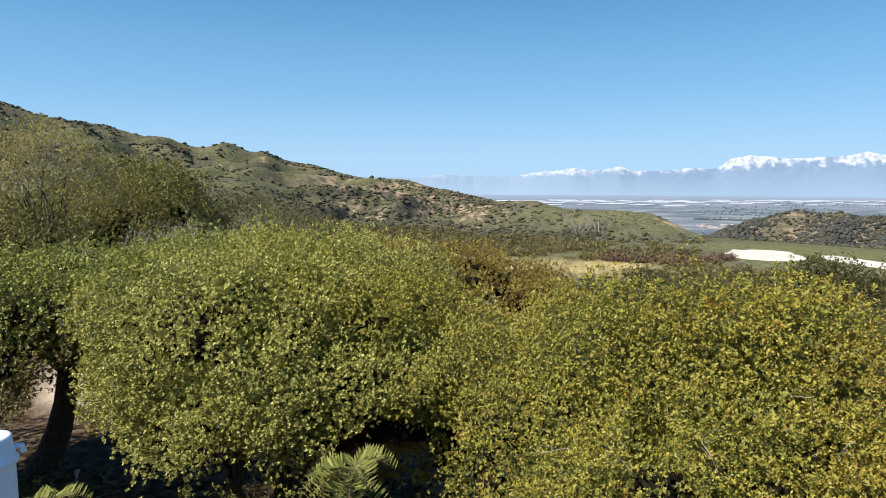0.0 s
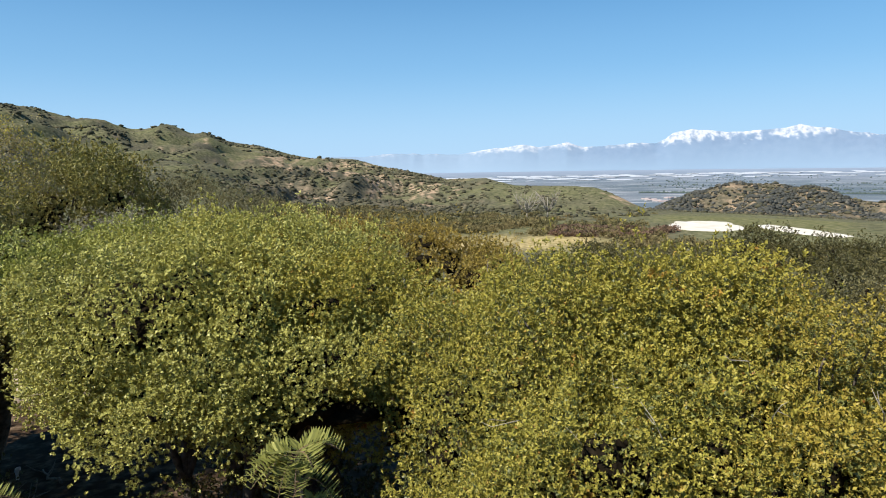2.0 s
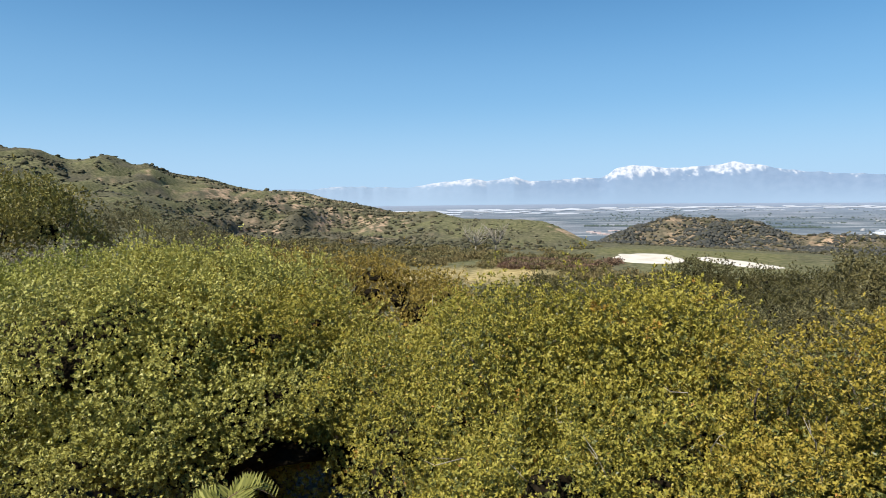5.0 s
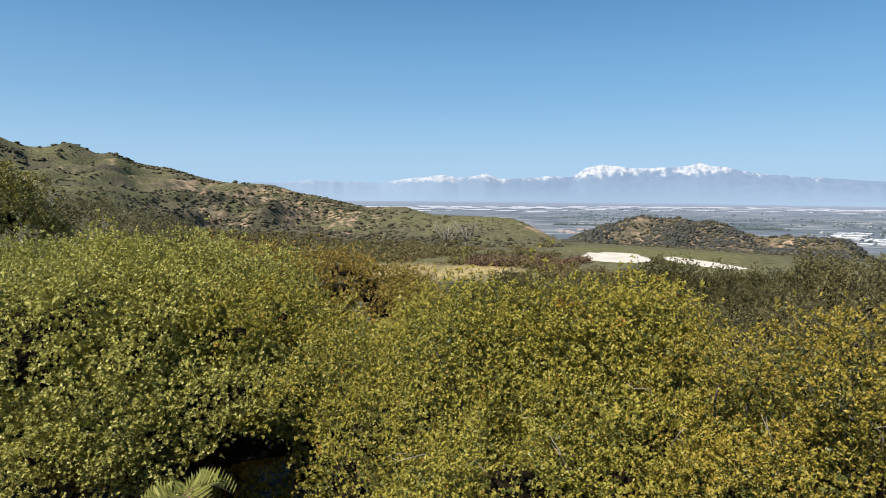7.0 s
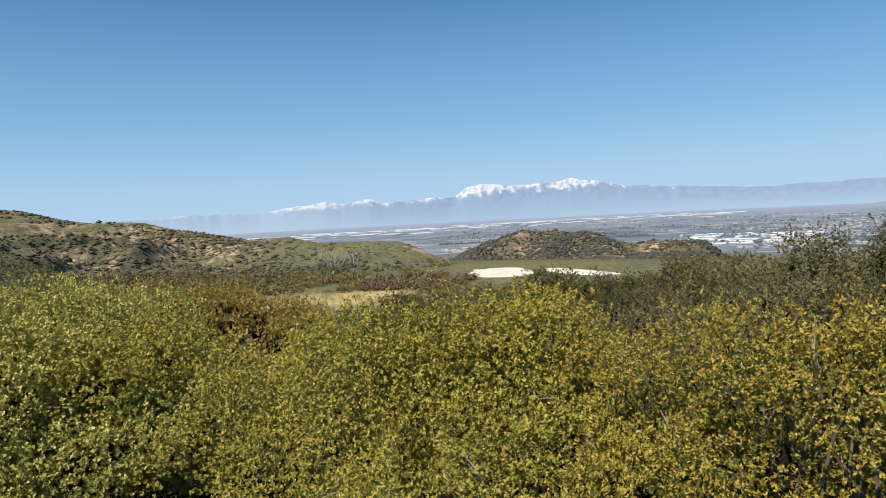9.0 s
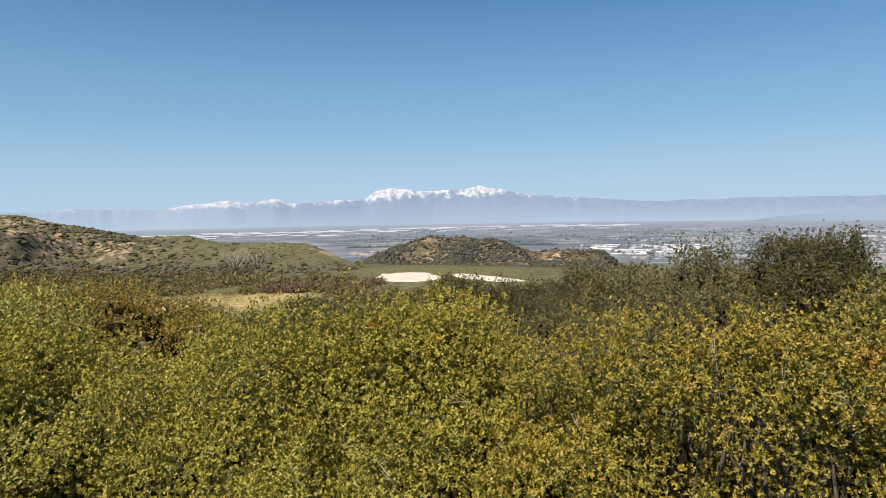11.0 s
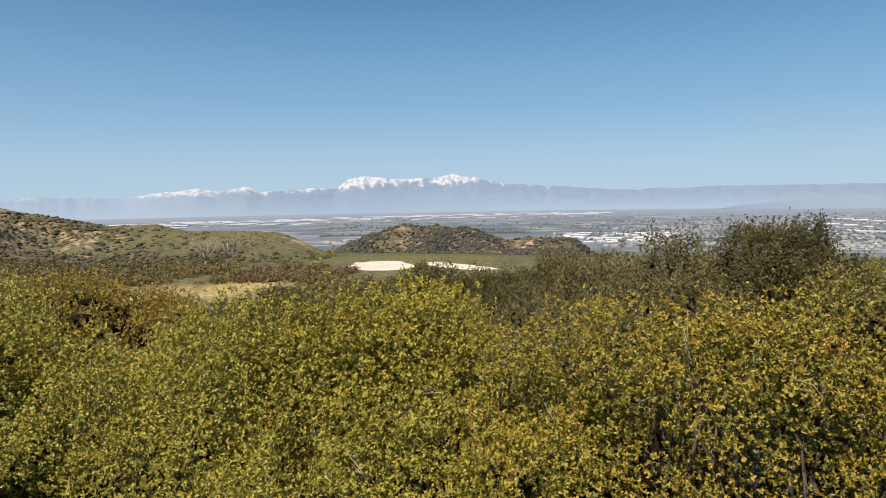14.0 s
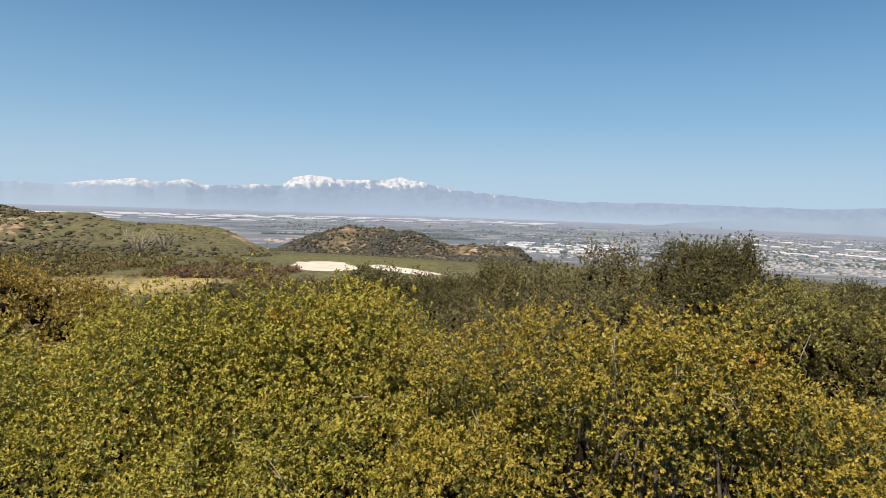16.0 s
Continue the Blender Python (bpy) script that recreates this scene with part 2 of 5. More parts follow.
def terrain(az, r):
    """Ground height over azimuth (degrees) and distance."""
    az = np.asarray(az, float)
    r = np.asarray(r, float)
    rc = table(az, CREST_R)
    zc = EYE + rc * np.tan(np.radians(table(az, CREST)))
    rk = np.full_like(rc, 430.0)
    knoll = (az > -14) & (az < 14)
    zk = EYE + rk * np.tan(np.radians(table(az, KNOLL)))
    z4 = table(az, [(-180, TERRACE), (-115, TERRACE), (-85, 1.6), (75, 1.6), (98, 1.7), (125, TERRACE), (180, TERRACE)])
    z10 = table(az, [(-180, TERRACE), (-120, 4.2), (-80, 0), (-60, -1.0), (0, -1.2), (30, -0.6), (50, -0.2), (98, 0), (130, 4.2), (180, TERRACE)])
    z25 = table(az, [(-180, TERRACE), (-110, 0), (-60, -3.5), (0, -4.5), (30, -3.0), (55, -1.4), (75, -1.2), (105, 0), (180, TERRACE)])
    z60 = table(az, [(-180, 0), (-60, -7), (0, -11), (30, -9.5), (50, -5), (70, -1.5), (180, 0)])
    z120 = table(az, [(-180, 0), (-60, -10), (-15, -13), (0, -17.5), (22, -13.0), (35, -13.5), (50, -6.0), (70, 0), (180, 0)])
    z170 = table(az, [(-180, 0), (-60, -13), (-15, -15.5), (0, -16.2), (15, -14.6), (25, -14.6), (35, -13.0), (50, -7), (70, 3), (180, 0)])
    z230 = table(az, [(-180, 0), (-60, -16), (-15, -16), (-8, -15.2), (0, -14.6), (9, -14.2), (16, -15.2), (25, -16.0), (35, -13.5), (50, -6), (70, 8), (180, 0)])
    z290 = table(az, [(-180, 0), (-60, -22), (-15, -21), (0, -18.7), (9, -17.2), (12, -18), (22, -16.0), (30, -15), (40, -12), (50, -3), (70, 16), (180, 0)])
    back = np.maximum(np.where(knoll, 430.0, rc), rc)
    knots_r = [0 * r, 0 * r + 1.9, 0 * r + 4.2, 0 * r + 10, 0 * r + 25, 0 * r + 60, 0 * r + 120, 0 * r + 170, 0 * r + 230, 0 * r + 290, rc + 6]
    knots_z = [0 * r + TERRACE, 0 * r + TERRACE, z4, z10, z25, z60, z120, z170, z230, z290, zc]
    mid_z = np.where(knoll, np.minimum(zk, zc) - 3.0, zc - 12)
    knots_r += [rc + 45, np.maximum(rc + 60, rk), back + 170, 0 * r + 1150]
    knots_z += [mid_z, np.where(knoll, zk, zc - 25), np.full_like(zc, VALLEY + 22), np.full_like(zc, VALLEY)]
    z = np.full_like(r, VALLEY)
    for a in range(len(knots_r) - 1):
        r0, r1 = knots_r[a], knots_r[a + 1]
        t = (r - r0) / np.maximum(r1 - r0, 1e-6)
        inside = (t >= 0) & (t < 1)
        s = t * t * (3 - 2 * t)
        s = 0.55 * t + 0.45 * s
        z = np.where(inside, knots_z[a] * (1 - s) + knots_z[a + 1] * s, z)
    return z


def relief(az, r, x, y):
    """Gullies and spurs on the hill faces, knee-high lumps near by."""
    rc = table(az, CREST_R)
    up = np.clip((r - 250) / 90, 0, 1) * np.clip((rc + 4 - r) / (0.22 * rc), 0, 1)
    p = np.stack([x / 46 + y / 160, y / 150 - x / 300, 0 * x], -1)
    gully = np.abs(fbm(p, 3, 3) - 0.5) * 2
    p2 = np.stack([x / 17, y / 30, 0 * x], -1)
    fine = fbm(p2, 3, 9) - 0.5
    high = np.clip((az - 24) / 12, 0.25, 1.0) * (az > 9)
    hill = up * high * ((gully - 0.28) * 26 + fine * 9)
    knoll = ((az > -12) & (az < 9.5)) * np.clip((r - 320) / 60, 0, 1) * np.clip((446 - r) / 25, 0, 1)
    hill = hill + knoll * ((gully - 0.3) * 14 + fine * 10)
    small = (fbm(np.stack([x / 3.1, y / 3.1, 0 * x], -1), 3, 17) - 0.5) * 0.35 * np.clip(r / 8, 0, 1) * np.clip((160 - r) / 60, 0, 1)
    return hill + small


def ground_z(x, y):
    x, y = np.atleast_1d(np.asarray(x, float)), np.atleast_1d(np.asarray(y, float))
    r = np.hypot(x, y)
    az = np.degrees(np.arctan2(-x, y))
    return terrain(az, r) + relief(az, r, x, y)


def gz(az, r):
    p = spot(az, r)
    return float(ground_z(p[0], p[1])[0])


def blob_mask(x, y, az, r, wide, deep, wobble=0.35, seed=5):
    """1 inside an uneven oval patch on the ground, 0 outside."""
    c = spot(az, r)
    a = radians(az)
    dx, dy = x - c[0], y - c[1]
    u = (dx * math.cos(a) + dy * math.sin(a)) / wide
    v = (-dx * math.sin(a) + dy * math.cos(a)) / deep
    n = fbm(np.stack([x / (wide * 0.5), y / (deep * 0.9), 0 * x], -1), 3, seed) - 0.5
    return np.clip((1.0 + n * wobble * 4 - np.hypot(u, v)) * 4, 0, 1)


def build_ground():
    az = np.concatenate([np.arange(-180, -48, 6.0), np.arange(-46, 76, 0.32), np.arange(78, 180, 6.0)])
    rr = np.concatenate([[0.005], np.geomspace(1.0, 230, 50), np.geomspace(234, 780, 130), np.geomspace(800, 4950, 46)])
    A, R = np.meshgrid(az, rr)
    x, y = -R * np.sin(np.radians(A)), R * np.cos(np.radians(A))
    xf, yf, af, rf = x.ravel(), y.ravel(), A.ravel(), R.ravel()
    z = terrain(af, rf) + relief(af, rf, xf, yf)
    n, m = len(rr), len(az)
    i, j = np.meshgrid(np.arange(n - 1), np.arange(m), indexing="ij")
    j2 = (j + 1) % m
    quads = np.stack([i * m + j, i * m + j2, (i + 1) * m + j2, (i + 1) * m + j], -1).reshape(-1, 4)[:, ::-1]
    me = smooth(raw_mesh("ground", np.stack([xf, yf, z], -1), quads))
    # what covers the ground: bare earth, straw, mown turf, far fields; rim is painted distance haze
    p = np.stack([xf / 26, yf / 26, z / 14], -1)
    n1, n2 = fbm(p, 4, 21), fbm(p * 3.1, 3, 33)
    n3 = fbm(p * 6.0, 3, 37)
    across = np.radians(af) * table(af, CREST_R)
    ps = np.stack([across / 7.5 + rf / 60, rf / 34, 0 * rf], -1)
    streak, fleck = fbm(ps, 3, 37), fbm(ps * 2.3, 2, 39)
    scar = np.clip((n1 - 0.38) * 8, 0, 1) * np.clip((streak - 0.41) * 10, 0, 1) * np.clip((fleck - 0.36) * 9, 0, 1) * np.clip((rf - 260) / 50, 0, 1)
    scar *= np.clip((af - 25) / 3, 0, 1) * np.clip((47 - af) / 4, 0, 1)
    worn = 0.7 * np.clip((fleck - 0.62) * 8, 0, 1) * np.clip((n2 - 0.55) * 8, 0, 1) * np.clip((af - 44) / 3, 0, 1) * np.clip((rf - 400) / 60, 0, 1)
    scar = np.maximum(scar, worn)
    thick = np.clip((af - 24) / 4, 0, 1) * np.clip((48 - af) / 6, 0, 1) * np.clip((0.80 * table(af, CREST_R) - rf) / 70 + (n1 - 0.5) * 5, 0, 1)
    thick = np.maximum(thick, (af < 11) & (af > -14) & (rf > 300) & (rf < 470))
    thick = np.maximum(thick, np.clip((n1 - 0.53) * 9, 0, 1) * np.clip((af - 40) / 6, 0, 1)) * np.clip((rf - 240) / 40, 0, 1)
    kn = np.clip((n3 - 0.47) * 9, 0, 1) * np.clip((n2 - 0.40) * 6, 0, 1) * ((af < 11) & (af > -10) & (rf > 300) & (rf < 460))
    cut = blob_mask(xf, yf, -7.3, 395, 8, 40, 0.3, 41) * (n2 > 0.4)
    edge = ((af > 11.6) & (af < 15)) * np.clip((rf - 318) / 10, 0, 1) * np.clip((n2 - 0.4) * 8, 0, 1) * (rf < 360)
    # pale path earth; its oval follows the sunlit patch and paints that light
    path = blob_mask(xf, yf, 61.2, 26.0, 2.7, 3.8, 0.2, 8)
    bare = np.clip(scar + 0.6 * kn + 0.15 * ((af < 11) & (af > -12) & (rf > 310) & (rf < 460)) + cut + 0.8 * edge, 0, 1)
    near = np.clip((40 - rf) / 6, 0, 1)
    straw = np.clip(blob_mask(xf, yf, 21.0, 154, 22, 20, 0.25, 11) * np.clip(0.75 + (fbm(np.stack([across / 9, rf / 2.6, 0 * rf], -1), 3, 19) - 0.45) * 6, 0.4, 1) + 0.5 * blob_mask(xf, yf, 15.6, 190, 7, 6, 0.3, 12), 0, 1)
    turf = np.clip(blob_mask(xf, yf, 2.0, 222, 36, 22, 0.12, 14) + blob_mask(xf, yf, -2, 110, 7, 22, 0.2, 18), 0, 1)
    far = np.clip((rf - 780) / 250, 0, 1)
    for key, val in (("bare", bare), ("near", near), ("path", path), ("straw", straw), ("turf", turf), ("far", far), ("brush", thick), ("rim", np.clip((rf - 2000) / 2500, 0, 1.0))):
        at = me.attributes.new(key, "FLOAT", "POINT")
        at.data.foreach_set("value", val.astype(np.float32))
    return me


def ground_material():
    m, nt, bsdf = material("chaparral_ground")
    geo = nt.nodes.new("ShaderNodeNewGeometry").outputs["Position"]

    def mask(name):
        a = nt.nodes.new("ShaderNodeAttribute")
        a.attribute_name = name
        return a.outputs["Fac"]
    fine = texture(nt, "ShaderNodeTexNoise", 0.55, geo, Detail=8.0)
    wide = texture(nt, "ShaderNodeTexNoise", 0.03, geo, Detail=5.0)
    grass = ramp(nt, fine.outputs[0], [(0.33, (0.075, 0.078, 0.036)), (0.52, (0.150, 0.146, 0.068)), (0.72, (0.235, 0.212, 0.115))])
    scrub = ramp(nt, fine.outputs[0], [(0.3, (0.068, 0.064, 0.042)), (0.6, (0.122, 0.110, 0.070)), (0.8, (0.19, 0.16, 0.105))])
    cover = mixed(nt, ramp(nt, wide.outputs[0], [(0.44, (0, 0, 0)), (0.62, (0.7, 0.7, 0.7))]), grass, scrub)
    cover = mixed(nt, mask("brush"), cover, scrub)
    soil = ramp(nt, fine.outputs[0], [(0.3, (0.31, 0.205, 0.12)), (0.7, (0.55, 0.40, 0.265))])
    grit = texture(nt, "ShaderNodeTexNoise", 9.0, geo, Detail=8.0)
    dirt = ramp(nt, grit.outputs[0], [(0.3, (0.14, 0.095, 0.055)), (0.7, (0.38, 0.27, 0.175))])
    hay = ramp(nt, fine.outputs[0], [(0.3, (0.27, 0.200, 0.082)), (0.5, (0.46, 0.352, 0.150)), (0.7, (0.65, 0.51, 0.25))])
    lawn = ramp(nt, fine.outputs[0], [(0.3, (0.105, 0.108, 0.042)), (0.5, (0.150, 0.147, 0.060)), (0.72, (0.23, 0.205, 0.098))])
    # far fields: long plots of grey green, brown and pale blue-grey, with blue haze painted in
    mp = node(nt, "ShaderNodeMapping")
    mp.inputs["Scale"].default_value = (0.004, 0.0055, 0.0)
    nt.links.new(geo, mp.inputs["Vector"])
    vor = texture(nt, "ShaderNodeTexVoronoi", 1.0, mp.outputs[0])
    hazed_plots = ramp(nt, vor.outputs["Color"], [(0.2, (0.100, 0.130, 0.148)), (0.45, (0.136, 0.166, 0.186)), (0.6, (0.168, 0.192, 0.216)), (0.8, (0.22, 0.23, 0.25)), (0.95, (0.34, 0.35, 0.365))])
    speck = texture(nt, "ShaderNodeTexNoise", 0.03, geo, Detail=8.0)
    hazed_plots = mixed(nt, ramp(nt, speck.outputs[0], [(0.4, (0.65, 0.65, 0.65)), (0.6, (0, 0, 0))]), hazed_plots, (0.145, 0.18, 0.20))
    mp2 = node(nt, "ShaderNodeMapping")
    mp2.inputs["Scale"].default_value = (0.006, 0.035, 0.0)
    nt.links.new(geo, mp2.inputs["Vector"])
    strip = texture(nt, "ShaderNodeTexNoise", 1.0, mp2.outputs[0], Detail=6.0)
    hazed_plots = mixed(nt, ramp(nt, strip.outputs[0], [(0.42, (0.75, 0.75, 0.75)), (0.48, (0, 0, 0))]), hazed_plots, (0.135, 0.168, 0.20))
    hazed_plots = mixed(nt, ramp(nt, strip.outputs[0], [(0.55, (0, 0, 0)), (0.61, (0.7, 0.7, 0.7))]), hazed_plots, (0.46, 0.46, 0.46))
    # haze colour replaces the fields step by step towards the horizon
    hazed_plots = mixed(nt, mask("rim"), hazed_plots, (0.268, 0.322, 0.398))
    col = mixed(nt, mask("straw"), cover, hay)
    col = mixed(nt, mask("turf"), col, lawn)
    broken = texture(nt, "ShaderNodeTexNoise", 0.20, geo, Detail=4.0)
    rills = nt.nodes.new("ShaderNodeMath")
    rills.operation = "MULTIPLY"
    nt.links.new(mask("bare"), rills.inputs[0])
    nt.links.new(ramp(nt, broken.outputs[0], [(0.42, (0.12, 0.12, 0.12)), (0.54, (1, 1, 1))]), rills.inputs[1])
    col = mixed(nt, rills.outputs[0], col, soil)
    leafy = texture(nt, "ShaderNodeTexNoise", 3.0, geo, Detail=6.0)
    # leaf litter, its brown darkened further to paint in the shade under oaks
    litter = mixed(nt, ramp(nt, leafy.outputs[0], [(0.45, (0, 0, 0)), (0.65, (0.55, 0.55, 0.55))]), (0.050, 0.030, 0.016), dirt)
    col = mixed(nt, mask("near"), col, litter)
    # path earth, brightened where sun falls on it
    col = mixed(nt, mask("path"), col, ramp(nt, grit.outputs[0], [(0.3, (0.42, 0.32, 0.22)), (0.7, (0.62, 0.49, 0.36))]))
    col = mixed(nt, mask("far"), col, hazed_plots)
    nt.links.new(col, bsdf.inputs["Base Color"])
    bsdf.inputs["Roughness"].default_value = 0.95
    bsdf.inputs["Specular IOR Level"].default_value = 0.1
    bumped(nt, bsdf, fine.outputs[0], 0.5, 0.5)
    return m


tagged(part("ground", build_ground(), ground_material()), "dry chaparral slopes with grass, bare earth and far valley fields tinted with haze", "ground", kind="structure")


# ---- far mountains ----
RANGE = [(-75, 1.2), (-50, 1.2), (-40, 1.05), (-34.8, 0.82), (-28.7, 0.8), (-24.6, 0.9), (-20.3, 0.85), (-15.7, 0.7), (-10.9, 1.03), (-7.5, 1.3), (-4.4, 1.57),
         (-2.4, 2.0), (-1.1, 2.14), (-0.1, 2.48), (0.9, 2.16), (2.1, 2.05), (5.1, 2.02), (7.6, 2.36), (9.1, 2.1), (9.8, 1.6), (10.6, 1.25), (12.5, 1.3), (14, 1.15), (16.6, 1.06),
         (17.9, 1.5), (20.4, 1.1), (21.7, 1.38), (24.7, 1.02), (27.2, 0.66), (33.2, 0.78), (36, 0.6), (60, 0.5), (80, 0.4)]


def build_range():
    az = np.arange(-75, 80, 0.16)
    rows = np.linspace(0, 1, 34)
    A, V = np.meshgrid(az, rows)
    a, v = A.ravel(), V.ravel()
    r = 4640 + 180 * v
    n = fbm(np.stack([a / 1.1, v * 2.2, 0 * a], -1), 5, 51) - 0.5
    high = np.clip((a + 8) / 3, 0, 1) * np.clip((12 - a) / 3, 0, 1)
    crest = table(a, RANGE) + (fbm(np.stack([a / 0.9, 0 * a, 0 * a], -1), 5, 61) - 0.5) * 0.2
    top = EYE + 4820 * np.tan(np.radians(crest))
    z = VALLEY - 4 + (top - VALLEY) * v
    spur = np.abs(fbm(np.stack([a / 1.7 + v * 0.9, v * 2.0, 0 * a], -1), 5, 71) - 0.5)
    r = r + (spur * 45 * (0.03 + 0.97 * high) + n * (1.5 + 28 * high)) * np.clip((v - 0.55) * 3.2, 0.02, 1) * np.clip((1 - v) * 5, 0, 1)
    x, y = -r * np.sin(np.radians(a)), r * np.cos(np.radians(a))
    m = len(az)
    i, j = np.meshgrid(np.arange(len(rows) - 1), np.arange(m - 1), indexing="ij")
    quads = np.stack([i * m + j, (i + 1) * m + j, (i + 1) * m + j + 1, i * m + j + 1], -1).reshape(-1, 4)
    me = smooth(raw_mesh("backdrop", np.stack([x, y, z], -1), quads))
    el = np.degrees(np.arctan2(z - EYE, r))
    line = table(a, [(-14, 2.6), (-9, 1.4), (-5, 1.42), (0, 1.5), (7, 1.4), (10, 1.2), (12, 1.06), (15, 0.98), (17, 0.84), (25, 0.66), (29, 0.62), (36, 0.55), (45, 2)])
    rib = np.abs(fbm(np.stack([a / 0.55 + v * 2.5, v * 3.0, 0 * a], -1), 5, 77) - 0.5) * 2
    fine = fbm(np.stack([a / 0.22, v * 9.0, 0 * a], -1), 3, 79)
    snow = np.clip((el - line + n * np.where(a > 10, 0.6, 1.1) + (0.20 - rib) * np.where(a > 10, 0.3, 0.9) + (fine - 0.5) * np.where(a > 10, 0.6, 1.3)) * 2.6, 0, 1) * ((a > -14) & (a < 40))
    # masks for painted haze: paler towards the foot and to the left
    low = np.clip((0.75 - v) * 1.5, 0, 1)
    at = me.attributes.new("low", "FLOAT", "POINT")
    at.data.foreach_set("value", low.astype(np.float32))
    haze_veil = 0.5 * np.clip((a - 13) / 14, 0, 1)
    at = me.attributes.new("haze_veil", "FLOAT", "POINT")
    at.data.foreach_set("value", haze_veil.astype(np.float32))
    at = me.attributes.new("snow", "FLOAT", "POINT")
    at.data.foreach_set("value", snow.astype(np.float32))
    return me


def range_material():
    m, nt, bsdf = material("distant_mountains")
    geo = nt.nodes.new("ShaderNodeNewGeometry").outputs["Position"]
    a = nt.nodes.new("ShaderNodeAttribute")
    a.attribute_name = "snow"
    n = texture(nt, "ShaderNodeTexNoise", 0.02, geo, Detail=6.0)
    # blue distance haze is mixed into the base colour of the slopes
    hazed_rock = ramp(nt, n.outputs[0], [(0.35, (0.170, 0.236, 0.325)), (0.65, (0.195, 0.26, 0.348))])
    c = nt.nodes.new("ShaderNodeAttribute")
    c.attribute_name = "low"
    hazed_rock = mixed(nt, c.outputs["Fac"], hazed_rock, (0.224, 0.304, 0.392))
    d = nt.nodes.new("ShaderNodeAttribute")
    d.attribute_name = "haze_veil"
    hazed_rock = mixed(nt, d.outputs["Fac"], hazed_rock, (0.325, 0.42, 0.51))
    crag = texture(nt, "ShaderNodeTexNoise", 0.035, geo, Detail=8.0)
    bare = ramp(nt, crag.outputs[0], [(0.38, (0.30, 0.30, 0.30)), (0.54, (1, 1, 1))])
    part_snow = nt.nodes.new("ShaderNodeMath")
    part_snow.operation = "MULTIPLY"
    nt.links.new(a.outputs["Fac"], part_snow.inputs[0])
    nt.links.new(bare, part_snow.inputs[1])
    nt.links.new(mixed(nt, part_snow.outputs[0], hazed_rock, (0.51, 0.525, 0.55)), bsdf.inputs["Base Color"])
    bsdf.inputs["Roughness"].default_value = 1.0
    bsdf.inputs["Specular IOR Level"].default_value = 0.0
    return m


def build_ridge():
    """A lower, nearer ridge at the end of the valley."""
    az = np.arange(-75, -20, 0.15)
    line = table(az, [(-75, 0.3), (-50, 0.15), (-40, 0.0), (-33.7, -0.15), (-30.6, -0.2), (-27.5, -0.46), (-24.5, -0.72), (-21, -1.2)])
    line = line + (fbm(np.stack([az / 1.6, 0 * az, 0 * az], -1), 4, 63) - 0.5) * 0.16
    rows = np.linspace(0, 1, 5)
    A, V = np.meshgrid(az, rows)
    L = np.broadcast_to(line, A.shape)
    r = 4250 + 120 * V
    z = VALLEY - 4 + (EYE + 4370 * np.tan(np.radians(L)) - VALLEY) * V
    x, y = -r * np.sin(np.radians(A)), r * np.cos(np.radians(A))
    m = len(az)
    i, j = np.meshgrid(np.arange(4), np.arange(m - 1), indexing="ij")
    quads = np.stack([i * m + j, (i + 1) * m + j, (i + 1) * m + j + 1, i * m + j + 1], -1).reshape(-1, 4)
    return smooth(raw_mesh("backdrop", np.stack([x.ravel(), y.ravel(), z.ravel()], -1), quads))


# the ridge has its distance haze mixed into the blue-grey colour
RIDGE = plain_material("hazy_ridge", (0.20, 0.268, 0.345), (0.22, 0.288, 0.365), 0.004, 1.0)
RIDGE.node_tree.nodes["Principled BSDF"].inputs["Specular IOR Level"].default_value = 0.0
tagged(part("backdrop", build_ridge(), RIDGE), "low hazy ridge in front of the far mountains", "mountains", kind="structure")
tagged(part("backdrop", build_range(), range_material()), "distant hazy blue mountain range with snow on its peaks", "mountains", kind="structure")


